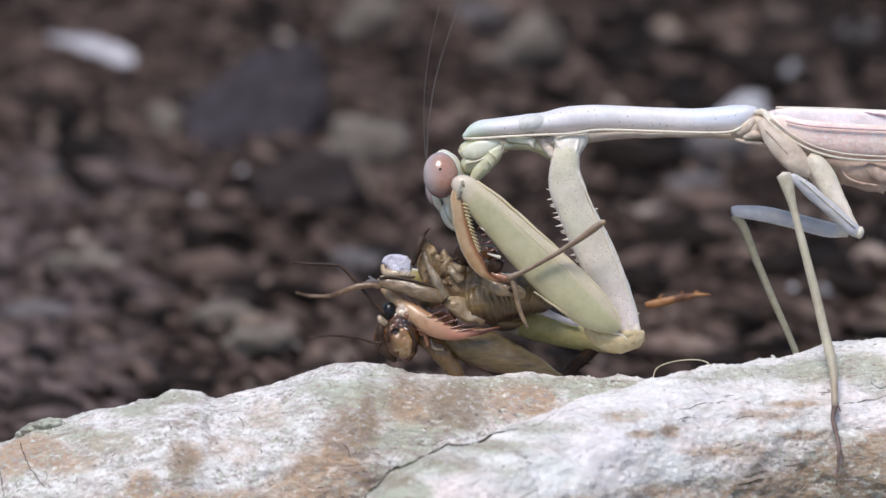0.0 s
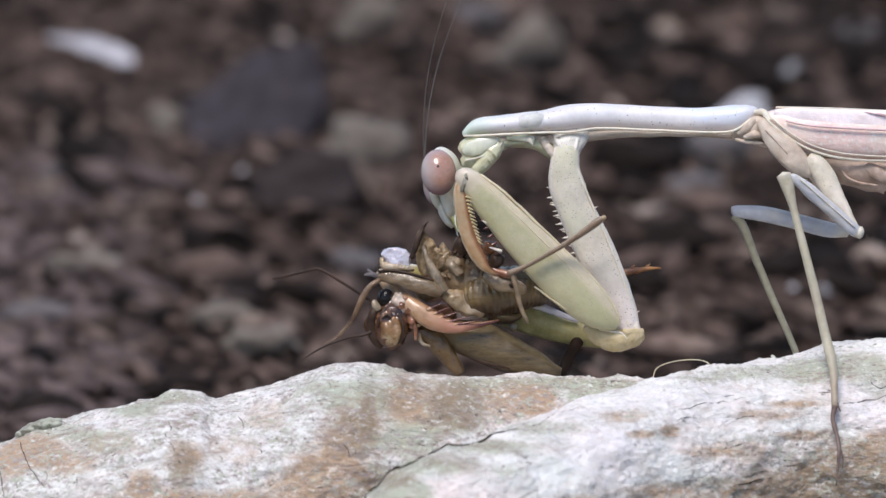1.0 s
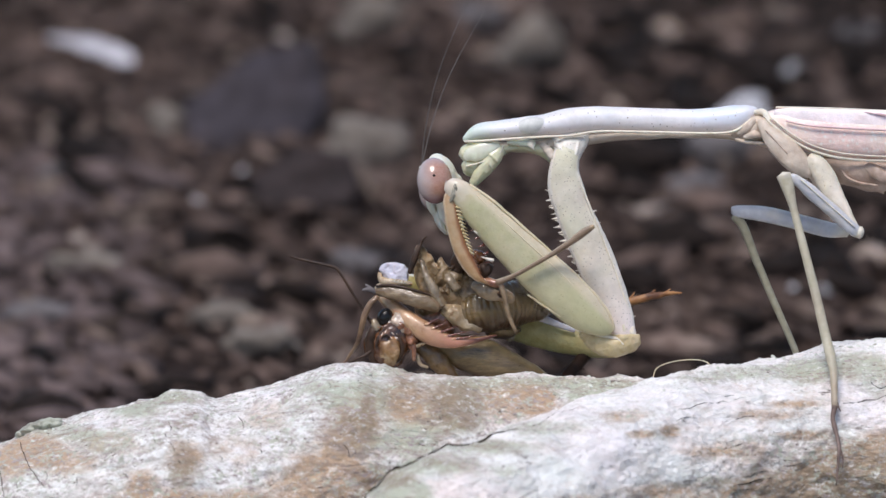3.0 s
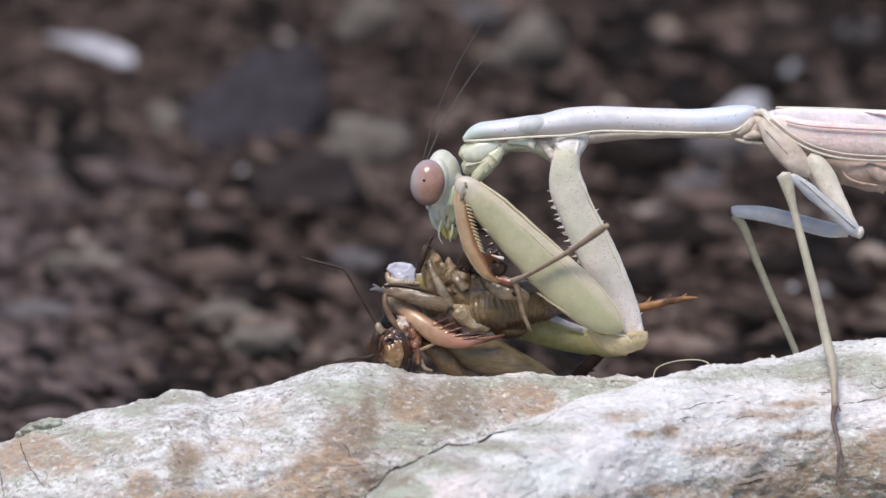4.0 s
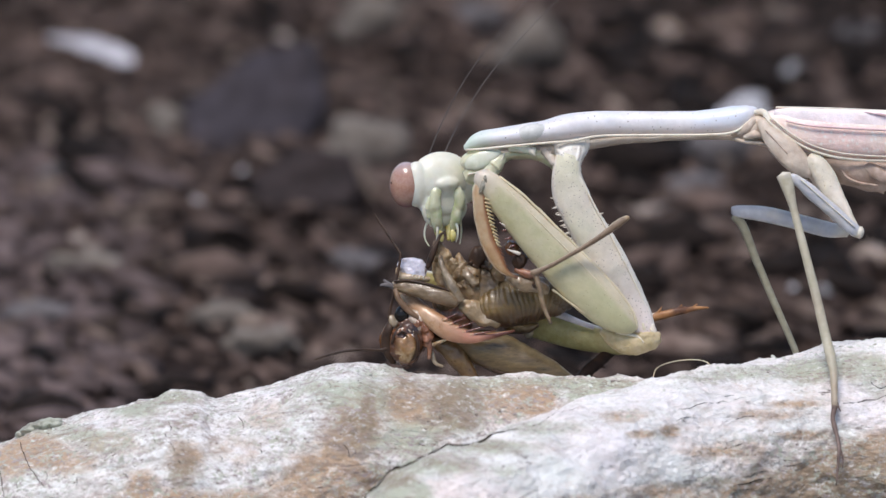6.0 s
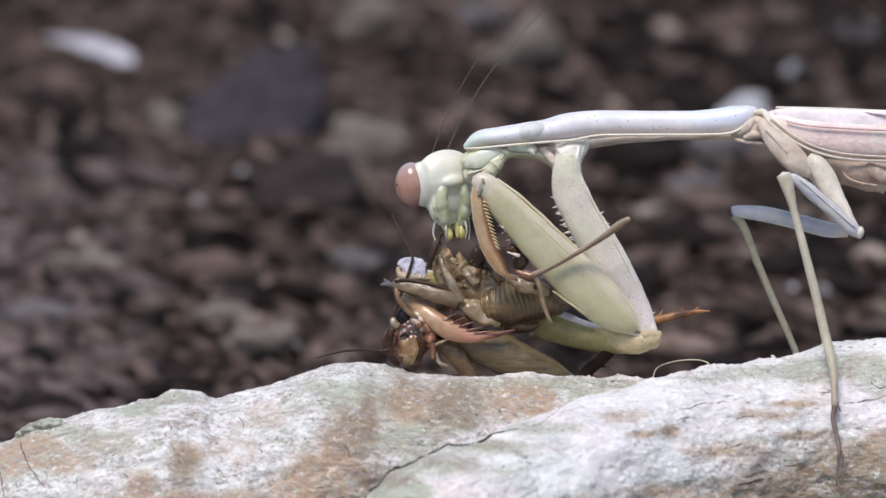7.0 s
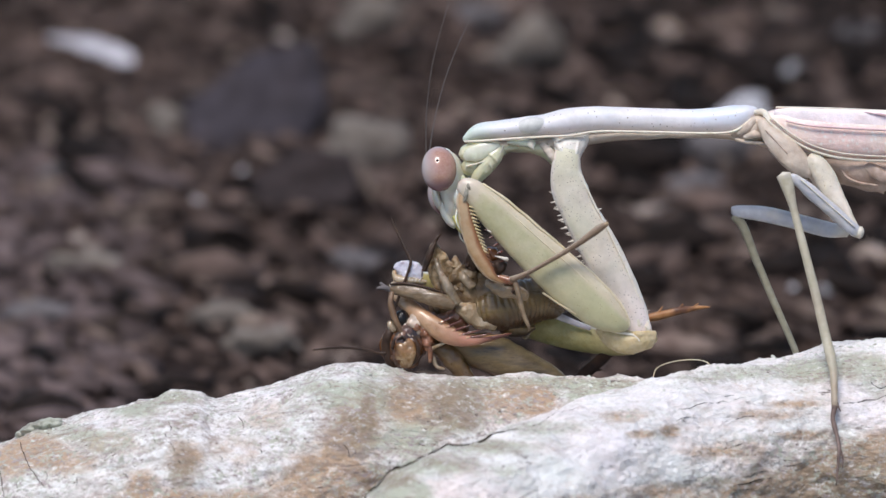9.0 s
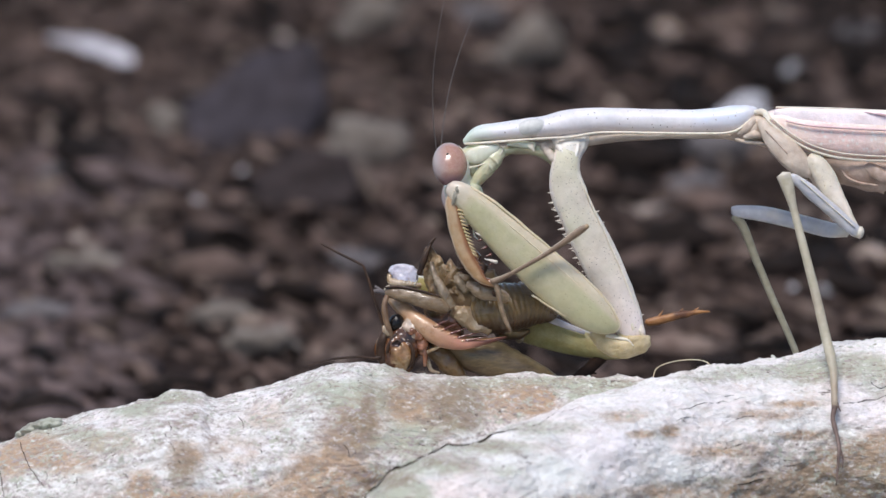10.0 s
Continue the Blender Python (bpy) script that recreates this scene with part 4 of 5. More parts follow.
        part("spine", spike(x + 5, y, -43, x - 2 - 2.6 * r, y + (2 if k % 3 else -3), -44, r), M_WHITESPINE, coxa)
    for k in range(10):
        f = k / 9
        x, y = 1052 + 74 * f, 372 + 184 * f
        part("tooth", spike(x - 2, y, -46, x + 5, y - 3, -46, 2), M_WHITESPINE, coxa)
    part("knuckle", blobs((1112, 576, -56, 8, 16, 7, 14), (1126, 584, -56, 7, 13, 7, -8), (1102, 590, -55, 7, 8, 6, 0), rough=0.3), M_COXA, coxa)
    made["coxa"] = coxa
    femur = part("foreleg_femur", limbs([(805, 321, -78, 12, 11), (818, 330, -80, 20, 15), (838, 347, -80, 25, 16), (866, 376, -82, 30, 18), (910, 421, -84, 35, 20), (962, 471, -86, 39.5, 21), (1010, 517, -86, 40, 20),
                                         (1048, 550, -84, 34, 18), (1074, 569, -80, 23, 15), (1091, 578, -76, 11, 10)], n=32, wobble=1.0, square=2.2), M_FEMUR, root)
    part("ridge", limbs([(856, 342, -92, 1.2, 3), (898, 382, -97, 1.4, 3), (956, 436, -102, 1.4, 3), (1014, 490, -102, 1.4, 3), (1058, 537, -97, 1.2, 3)], n=8), M_EDGE, femur)
    part("rim", limbs([(844, 322, -84, 2.4, 5), (896, 361, -88, 2.6, 5), (955, 415, -91, 2.6, 5), (1014, 468, -91, 2.6, 5), (1064, 518, -88, 2.6, 5), (1090, 556, -84, 2.6, 5), (1092, 580, -80, 2.6, 5), (1058, 580, -84, 2.2, 5), (1000, 554, -92, 1.8, 4), (944, 516, -94, 1.6, 4)], n=8, wobble=1.5), M_EDGE, femur)
    for a in ((884, 456, 862, 449, 4.6), (862, 410, 848, 403, 3.4)):
        part("spine", spike(a[0], a[1], -88, a[2], a[3], -92, a[4] * 0.8), M_WHITESPINE, femur)
    for k in range(7):
        x, y = 842 + k * 6.5, 372 + k * 14
        part("spine", spike(x, y, -84, x - 11, y + 4, -88, 3), M_SPINE, femur)
    part("knee_spot", blobs((815, 338, -92, 4, 12, 5, 14), (819, 327, -93, 3.4, 6, 4, -16), (811, 348, -90, 2.6, 5, 4, 20), rough=0.5), M_SPOT, femur)
    tibia = part("foreleg_tibia", limbs([(811, 336, -78, 10, 10), (809, 358, -80, 12, 11), (814, 393, -84, 13, 12), (827, 436, -88, 13.5, 11), (846, 471, -90, 11, 9), (863, 490, -92, 6, 6), (882, 499, -92, 2, 2)], n=18, square=2.6, wobble=2), M_PINKTIB, femur)
    for k in range(20):
        f = k / 19
        x, y = 821 + 40 * f ** 1.25, 362 + 122 * f
        part("barb", spike(x - 2, y, -90, x + 9.5 - 1.5 * f, y + 3 + 5 * f, -92, 2.5), M_CRED if k > 12 else M_KNOB, femur)
    joint = melt("trochanter", limbs([(1036, 582, -52, 9, 9), (1056, 595, -56, 17, 14), (1082, 603, -58, 20, 18), (1108, 603, -58, 19, 18), (1126, 595, -56, 14, 14), (1134, 586, -54, 7, 8)], [(1100, 590, -66, 6, 8), (1118, 592, -66, 8, 8), (1132, 588, -60, 5, 6)], n=18, wobble=4), M_KNOB, root, 1.6, 1.8)
    part("rim", limbs([(1060, 585, -70, 2, 3), (1080, 588, -74, 2.4, 3), (1098, 592, -74, 2.4, 3), (1108, 602, -74, 1.6, 3)], n=8), M_RIM, joint)
    made["femur"], made["joint"], made["tibia"] = femur, joint, tibia

    # foreleg of the far side, clasping the prey
    far = part("foreleg_femur", limbs([(1120, 612, 40, 12, 12), (1080, 606, 46, 20, 16), (1020, 592, 56, 26, 18), (960, 574, 66, 29, 18), (900, 556, 76, 27, 18), (820, 524, 80, 26, 18), (755, 496, 70, 18, 16), (718, 486, 56, 12, 12)], n=20), M_FARFEMUR, root)
    part("membrane", limbs([(938, 546, 42, 4, 3), (965, 549, 38, 7, 3), (1000, 562, 34, 6, 3), (1040, 578, 32, 3, 3)], n=10), M_LILAC, far)
    part("dimple", blobs((925, 588, 40, 9, 9, 8)), M_FLESH, far)
    made["far_femur"] = far
    grip = part("foreleg_tibia", limbs([(698, 496, 20, 10, 12), (706, 510, 8, 13, 12), (726, 532, -14, 14, 11), (752, 554, -34, 15, 11), (785, 577, -42, 18, 12), (820, 590, -44, 13, 9), (858, 590, -44, 6.5, 6), (905, 580, -40, 1.8, 2)], n=20), M_GRIP, root)
    for x, y, u, v in ((782, 556, 805, 549), (792, 564, 819, 556), (802, 571, 836, 564), (814, 578, 852, 573), (828, 583, 872, 579)):
        part("spine", spike(x - 4, y + 6, -48, u, v, -54, 3.4), M_SPINE, grip)
        part("spine_root", blobs((x + 1, y + 4, -49, 7, 3.6, 4, -20)), M_GRIP, grip)
    made["grip"] = grip

    # head, with its eyes, mouthparts and feelers
    bm = blobs((793, 309, 0, 23, 44, 62), (797, 303, 0, 26, 45, 58), (806, 306, 0, 21, 41, 50), (796, 340, 0, 22, 38, 50), (791, 362, 0, 17, 30, 34), u=40, v=30)
    for s in (-1, 1):
        blob(bm, 797, 313, s * 48, 21, 41, 24, 6, u=28, v=20)
    limb(bm, [(806, 312, 0, 24, 34), (820, 314, 0, 16, 27), (830, 316, 0, 9, 18)], n=24)
    head = melt("head", bm, M_HEAD, root, 1.5, 0.2, ease=26)
    part("frontal_shield", limbs([(769, 332, 0, 8, 30), (769, 348, 0, 8, 27), (772, 362, 0, 6, 20)], n=14), M_HEAD, head)
    for s in (-1, 1):
        part("eye", blobs((784, 313, s * 62, 31, 41, 30, 9), u=40, v=30), M_EYE, head)
        part("pupil", blobs((785, 308, s * 91.4, 2.4, 2.4, 1.2)), M_CEYE, head)
        part("feeler_base", limbs([(778, 290, s * 12, 5, 5), (770, 282, s * 13, 3.4, 3.4), (765, 276, s * 14, 2, 2)], n=8), M_HEAD, head)
        melt("maxilla", limbs([(818, 318, s * 18, 6, 8), (820, 332, s * 22, 8, 10), (818, 348, s * 24, 9, 11), (813, 362, s * 22, 8, 10)], [(815, 356, s * 20, 7, 9), (811, 374, s * 20, 10, 10), (806, 388, s * 17, 8, 9), (803, 398, s * 14, 4, 6)],
                              [(812, 338, s * 30, 4, 5), (808, 356, s * 32, 6, 6), (806, 372, s * 28, 5, 6)], n=14, wobble=3), M_MOUTH, head, 1.2, 0.6)
        part("galea", limbs([(806, 348, s * 36, 4, 5), (803, 362, s * 37, 6, 6), (801, 376, s * 31, 5, 6), (800, 388, s * 24, 3, 4)], n=12, wobble=3), M_CLEAR, head, "translucent glossy lobe")
        part("mandible", limbs([(792, 388, s * 12, 7, 7), (795, 402, s * 11, 6.5, 6), (799, 416, s * 7, 3, 3)], n=12), M_YELLOW, head)
        part("palp", limbs([(810, 384, s * 18, 3, 3), (813, 398, s * 20, 2.2, 2.2), (810, 411, s * 20, 1.8, 1.8), (806, 420, s * 18, 1.2, 1.2)], n=10), M_CLEAR, head)
        part("palp", limbs([(804, 374, s * 30, 2.6, 2.6), (796, 388, s * 34, 2, 2), (792, 402, s * 36, 1.7, 1.7), (792, 414, s * 34, 1.4, 1.4), (796, 424, s * 30, 1, 1)], n=10), M_CLEAR, head)
    part("labrum", limbs([(776, 358, 0, 8, 19), (776, 374, 0, 8, 17), (780, 390, 0, 7, 14), (786, 402, 0, 4, 9)], n=14), M_HEAD, head)
    part("mouth_lobe", blobs((808, 408, -12, 5, 11, 6, 6), (808, 408, 12, 5, 11, 6, 6), rough=0.2), M_YELLOW, head, "bright yellow lobes")
    made["head"] = head
    for s, tag in ((-1, "feeler"), (1, "feeler_far")):
        made[tag] = part("antenna", limbs([(765, 276, s * 14, 1.2, 1.2), (789, 194, s * 26, 1, 1), (827, 106, s * 40, 0.8, 0.8), (887, 8, s * 52, 0.7, 0.7), (957, -90, s * 60, 0.5, 0.5)], n=6), M_ANTENNA, root)

    # middle of the body, wings, hind body
    part("mesothorax", limbs([(1294, 234, 0, 13, 18), (1322, 226, 0, 22, 26), (1350, 224, 0, 26, 30), (1385, 230, 0, 30, 36), (1440, 250, 0, 30, 36)], n=20, wobble=6), M_THORAX, root)
    part("fold", limbs([(1306, 236, -18, 5, 6), (1320, 226, -25, 7, 6), (1334, 214, -26, 6, 6)], [(1318, 242, -20, 5, 6), (1332, 238, -26, 8, 6), (1346, 240, -28, 5, 5)], [(1302, 246, -14, 3, 5), (1330, 252, -18, 4, 5), (1360, 258, -22, 3, 5)], n=10, wobble=3), M_THORAX, root)
    part("collar", limbs([(1336, 200, -14, 5, 6), (1348, 199, -22, 6, 6), (1356, 206, -30, 5, 5), (1360, 216, -34, 4, 4)], n=10), M_RIM, root)
    part("side_plate", limbs([(1344, 214, -30, 8, 8), (1362, 240, -40, 17, 10), (1388, 268, -45, 22, 12), (1412, 292, -46, 19, 11), (1430, 312, -42, 7, 8)], n=18, wobble=3), M_THORAX, root)
    part("side_plate", limbs([(1360, 256, -28, 5, 8), (1382, 282, -32, 8, 8), (1408, 306, -34, 7, 8), (1432, 326, -34, 4, 6)], n=12), M_ABDOMEN, root)
    part("seam", limbs([(1352, 232, -46, 1.2, 3), (1372, 254, -53, 1.2, 3), (1390, 274, -57, 1, 3)], n=6), M_ABDOMEN, root)
    wing = part("wing", limbs([(1350, 206, 0, 8, 26), (1375, 216, 0, 25, 40), (1420, 230, 0, 38, 48), (1480, 239, 0, 44, 52), (1568, 244, 0, 45, 54), (1700, 252, 0, 46, 52), (1900, 266, 0, 36, 40), (2040, 280, 0, 8, 12)], n=30, square=2.6), M_WING, root)
    part("leading_edge", limbs([(1368, 200, -32, 5, 3), (1395, 204, -38, 12, 3), (1420, 208, -42, 15, 3.5), (1480, 212, -45.5, 17, 4), (1568, 216, -47.5, 18, 4), (1700, 222, -46, 18, 4), (1900, 240, -34, 12, 4)], n=16, square=2.2), M_WINGTOP, wing)
    part("rim", limbs([(1372, 191, -20, 2, 4), (1420, 192, -28, 2, 5), (1480, 194, -34, 2, 5), (1568, 198, -36, 2, 5), (1700, 205, -34, 2, 5)], n=8), M_RIM, wing)
    part("fold", limbs([(1484, 192, -24, 1, 3), (1520, 199, -45, 1.2, 3), (1568, 206, -56, 1.4, 3), (1640, 214, -57, 1.4, 3)], n=6), M_VEIN, wing)
    part("vein", limbs([(1388, 216, -49, 1.6, 2.4), (1430, 224, -55, 1.8, 2.4), (1500, 229, -59, 2, 2.4), (1600, 234, -60, 2, 2.4), (1800, 246, -54, 2, 2)], n=8), M_VEIN, wing)
    part("border", limbs([(1350, 204, -28, 2.6, 4), (1360, 218, -36, 2.6, 4), (1384, 238, -42, 2.6, 4), (1410, 256, -46, 2.6, 4), (1440, 270, -48, 2.6, 4), (1480, 280, -49, 2.6, 4), (1530, 285, -50, 2.6, 4), (1600, 287, -50, 2.6, 4), (1800, 296, -42, 2.6, 4)], n=8), M_RIM, wing)
    part("border", limbs([(1362, 210, -40, 1.4, 3), (1386, 230, -48, 1.4, 3), (1412, 248, -51, 1.4, 3), (1442, 262, -53, 1.4, 3), (1482, 272, -54, 1.4, 3), (1530, 277, -55, 1.4, 3), (1600, 280, -55, 1.4, 3)], n=6), M_RIM, wing)
    abdomen = part("abdomen", limbs([(1440, 280, 0, 14, 24), (1490, 296, 0, 28, 36), (1540, 304, 0, 34, 42), (1620, 312, 0, 40, 46), (1750, 318, 0, 42, 46), (1900, 318, 0, 30, 34), (2000, 310, 0, 8, 12)], n=22, rings=0.1, ring_len=62, steps=12, wobble=3), M_ABDOMEN, root)
    part("segment_plate", limbs([(1486, 302, -33, 2, 4), (1498, 316, -33, 2.5, 5), (1520, 325, -35, 2.5, 4), (1550, 329, -37, 2, 3)], n=10), M_ABDOMEN, abdomen)
    part("segment_plate", limbs([(1530, 292, -40, 8, 4), (1545, 306, -42, 12, 5), (1565, 316, -43, 10, 5), (1590, 318, -42, 5, 4)], n=12, wobble=3), M_ABDOMEN, abdomen)
    part("spiracle", blobs((1564, 342, -40, 3, 3, 3)), M_CDARK, abdomen)

    # walking legs
    leg = part("walking_leg", limbs([(1428, 284, -40, 14, 12), (1444, 296, -46, 18, 14), (1457, 318, -52, 19, 14), (1474, 350, -62, 16, 13), (1494, 384, -74, 10, 10), (1506, 402, -82, 7, 8)], n=18, wobble=2.2, square=2.3), M_MIDCOXA, root)
    part("femur", limbs([(1513, 412, -86, 10, 9), (1500, 404, -88, 12, 10), (1460, 369, -92, 11.5, 10), (1425, 338, -96, 11, 10), (1402, 319, -99, 8, 9), (1392, 314, -100, 5, 6)], n=16, wobble=2.2, square=2.6), M_BLUELEG, leg)
    part("ridge", limbs([(1504, 402, -100, 1.4, 2), (1460, 364, -103, 1.4, 2), (1410, 320, -108, 1.4, 2)], n=6), M_RIM, leg)
    part("knee", blobs((1514, 412, -88, 8, 11, 9, 10)), M_RIM, leg)
    part("tibia", limbs([(1380, 311, -100, 13, 11), (1386, 328, -102, 12, 10), (1397, 370, -106, 7, 7), (1412, 430, -112, 7.5, 7), (1432, 510, -122, 8, 7), (1450, 590, -136, 8.5, 7), (1459, 630, -148, 9, 8), (1463, 660, -160, 7, 7), (1463, 716, -184, 5.5, 6)], n=14), M_TANLEG, leg)
    part("tarsus", limbs([(1463, 714, -184, 5.5, 6), (1459, 734, -192, 4, 4.5), (1462, 750, -196, 4.6, 5), (1466, 766, -200, 3.6, 4), (1469, 784, -206, 3.4, 3.4), (1467, 806, -212, 2.6, 3), (1463, 850, -216, 1.2, 1.6)],
                         [(1465, 700, -176, 2.4, 3), (1470, 716, -184, 1.6, 2), (1473, 722, -188, 0.8, 1)], [(1469, 784, -206, 2, 2), (1475, 800, -210, 1.5, 1.5), (1474, 822, -214, 0.8, 0.8)], n=10), M_TARSUS, leg)
    leg2 = part("walking_leg", limbs([(1440, 290, 30, 18, 12), (1465, 330, 45, 18, 12), (1490, 375, 60, 12, 10), (1506, 405, 70, 8, 8)], n=14), M_THORAX, root)
    part("femur", limbs([(1506, 410, 72, 10, 10), (1470, 406, 78, 14, 11), (1420, 393, 86, 14, 11), (1360, 379, 95, 14, 11), (1312, 374, 102, 11, 10), (1303, 375, 104, 8, 8)], n=16), M_BLUELEG, leg2)
    part("tibia", limbs([(1306, 382, 104, 8, 8), (1322, 402, 106, 8, 8), (1345, 460, 112, 7, 7), (1375, 530, 120, 6.5, 6), (1400, 585, 128, 6, 6), (1420, 632, 136, 6, 6), (1430, 665, 142, 5, 5)], n=12), M_FARTIB, leg2)
    return made


MANTIS = mantis()


# ---- the cricket ----
def cricket():
    root = place(thing("cricket", "torn tan and brown cricket held upside down by the mantis", "insect"))
    made = {"root": root}
    bm = limbs([(746, 568, 0, 20, 24), (728, 570, -4, 32, 34), (715, 592, -6, 40, 38), (713, 618, -6, 37, 36), (718, 638, -4, 21, 22)], n=24, wobble=4)
    for b in ((724, 555, -24, 14, 11, 10, 20), (734, 564, -30, 9, 8, 8, 0), (698, 586, -34, 10, 9, 8, 30), (728, 592, -36, 10, 8, 7, 20), (690, 572, -26, 8, 9, 8, 0)):
        blob(bm, *b)
    head = melt("head", bm, M_CHEAD, root, 1.5, 2.2)
    part("face", blobs((716, 609, -28, 23, 28, 21, 6), rough=0.25, u=30, v=22), M_CFACE, head)
    part("mask", limbs([(692, 560, -24, 6, 8), (684, 578, -26, 9, 10), (680, 600, -26, 9, 10), (684, 622, -24, 8, 9), (694, 640, -18, 6, 7)], n=14, wobble=4), M_CDARK, head)
    part("brow", limbs([(700, 588, -42, 1.4, 3), (708, 582, -46, 1.8, 3), (716, 586, -48, 1.4, 3)], n=8), M_CDARK, head)
    part("brow", limbs([(720, 566, -30, 4, 5), (704, 573, -33, 3.5, 5), (694, 588, -36, 3, 5), (690, 604, -37, 2.6, 5)], n=10, wobble=2), M_CDARK, head)
    part("cheek", limbs([(728, 582, -38, 2, 3), (735, 596, -41, 3, 4), (736, 612, -41, 3.4, 4), (731, 626, -37, 3, 4), (719, 636, -31, 2, 3)], n=12), M_CDARK, head)
    part("cheek", limbs([(684, 570, -14, 7, 9), (679, 590, -14, 10, 10), (683, 614, -14, 11, 10), (697, 634, -12, 8, 9)], n=14, wobble=4), M_CHEAD, head)
    part("orbit", blobs((731, 561, -29, 14, 18, 13, -15), (722, 580, -33, 9, 7, 7, 10), rough=0.35, u=26, v=20), M_ORBIT, head)
    part("eye", blobs((706, 552, -26, 14, 17, 15, 20), u=26, v=20), M_CEYE, head)
    part("eye", blobs((690, 614, 22, 14, 15, 14)), M_CEYE, head)
    part("antenna_base", limbs([(694, 572, -32, 7, 7), (689, 564, -34, 7, 7), (686, 556, -34, 5, 5)], n=12, wobble=2), M_FLESH, head)
    bm = limbs([(728, 558, -24, 9, 10), (742, 566, -28, 13, 12), (752, 584, -28, 12, 12), (756, 606, -26, 8, 10)], n=14, wobble=6)
    for b in ((734, 566, -38, 8, 7, 6), (748, 576, -40, 6, 8, 6), (752, 596, -38, 6, 6, 6), (742, 556, -34, 7, 6, 6)):
        blob(bm, *b)
    melt("neck", bm, M_CRED, head, 1.2, 2.6, ease=2)
    part("palp", limbs([(754, 606, -32, 3.6, 4), (768, 600, -36, 3.2, 3.5), (788, 590, -40, 2.6, 3)], n=8), M_PLATE, head)
    part("palp", limbs([(750, 588, -34, 5, 5), (757, 606, -36, 5, 5), (757, 628, -34, 3, 3)], n=8), M_CRED, head)
    part("palp", limbs([(762, 616, -24, 4, 4), (768, 634, -26, 3.5, 3.5), (782, 640, -28, 2.5, 2.5)], n=8), M_FLESH, head)
    made["head"] = head
    made["antenna"] = part("antenna", limbs([(686, 560, -34, 3.6, 3.6), (676, 545, -34, 2.8, 2.8), (655, 508, -34, 2.6, 2.6), (630, 466, -30, 2.4, 2.4), (618, 458, -26, 2.6, 2.6), (580, 448, -14, 2.4, 2.4), (545, 438, 0, 1.8, 1.8)], n=8), M_CDARK, root)
    made["antenna_low"] = part("antenna", limbs([(680, 612, -32, 3.4, 3.4), (664, 618, -34, 2.6, 2.6), (640, 622, -38, 2.4, 2.4), (600, 636, -48, 2.2, 2.2), (560, 658, -62, 1.6, 1.6)], n=8), M_CDARK, root)
    melt("prothorax", limbs([(742, 562, 10, 20, 26), (764, 566, 14, 28, 34), (790, 560, 18, 36, 38), (815, 548, 20, 38, 40)], n=20, wobble=6), M_CRED, root, 2.0, 2.0)
    bm = limbs([(772, 540, 18, 24, 30), (805, 522, 16, 38, 36), (840, 512, 14, 44, 40), (875, 510, 14, 42, 40)],
               [(766, 424, -8, 8, 8), (774, 446, -6, 15, 12), (782, 474, 0, 20, 16), (794, 505, 4, 20, 18)], n=20, wobble=8)
    for b in ((830, 484, -14, 19, 18, 14), (808, 478, -10, 12, 22, 12, 25), (876, 478, -20, 14, 18, 12), (786, 478, -4, 14, 26, 14, -15)):
        blob(bm, *b, rough=0.3, seed=b[0])
    melt("thorax", bm, M_CTHORAX, root, 1.8, 1.3)
    for rows in ([(804, 446, -2, 8, 5), (814, 468, -8, 15, 7), (822, 494, -14, 17, 8), (832, 518, -16, 12, 8)], [(836, 452, -2, 9, 5), (846, 474, -10, 15, 8), (850, 500, -16, 16, 9), (848, 522, -16, 11, 8)],
                 [(784, 436, -8, 6, 5), (788, 454, -12, 10, 6), (794, 478, -14, 10, 6), (798, 500, -14, 6, 5)]):
        melt("thorax_plate", limbs(rows, n=16, wobble=10), M_CTHORAX, root, 1.4, 2.2, ease=5)
    rnd = random.Random(4)
    for k in range(12):
        x, y = rnd.uniform(790, 870), rnd.uniform(456, 520)
        a, r = rnd.uniform(-0.4, 2.2), rnd.uniform(1.4, 3.0)
        d = -4 - 16 * math.exp(-((x - 838) / 40) ** 2) - rnd.uniform(0, 5)
        q = rnd.uniform(5, 10)
        part("wet_fold", limbs([(x - q * math.cos(a), y - q * math.sin(a), d + 5, r * 0.6, 3), (x, y, d, r, 3.5), (x + q * math.cos(a + 0.5), y + q * math.sin(a + 0.5), d + 5, r * 0.5, 3)], n=8, wobble=3, seed=k), (M_CTHORAX, M_CDARK)[k % 2], root)
    melt("socket", limbs([(816, 474, -20, 6, 6), (822, 484, -26, 9, 8), (832, 494, -28, 8, 8), (842, 496, -28, 5, 6)], n=14, wobble=4), M_FLESH, root, 1.2, 1.4)
    melt("belly_plate", limbs([(812, 532, -16, 10, 9), (830, 541, -22, 17, 11), (848, 552, -23, 19, 11), (864, 563, -19, 13, 10), (876, 572, -14, 7, 7)], n=18, wobble=6), M_PLATE, root, 1.6, 1.4)
    part("abdomen", limbs([(850, 540, 4, 30, 36), (878, 536, 0, 40, 42), (910, 528, 4, 43, 44), (945, 523, 10, 39, 40), (980, 526, 20, 28, 30), (1005, 530, 26, 12, 12)], n=28, rings=0.045, ring_len=8.5, steps=26, wobble=5), M_CABD, root)
    part("dark_lump", blobs((842, 448, -14, 16, 20, 14, 25), (836, 466, -16, 9, 8, 8), rough=0.25), M_CDARK, root)
    melt("torn_leg", limbs([(774, 448, -28, 5, 5), (777, 462, -32, 6, 6), (787, 488, -36, 8, 8), (799, 510, -38, 10, 9), (808, 528, -36, 11, 9)], n=14, wobble=3), M_FLESH, root, 1.3, 0.9)
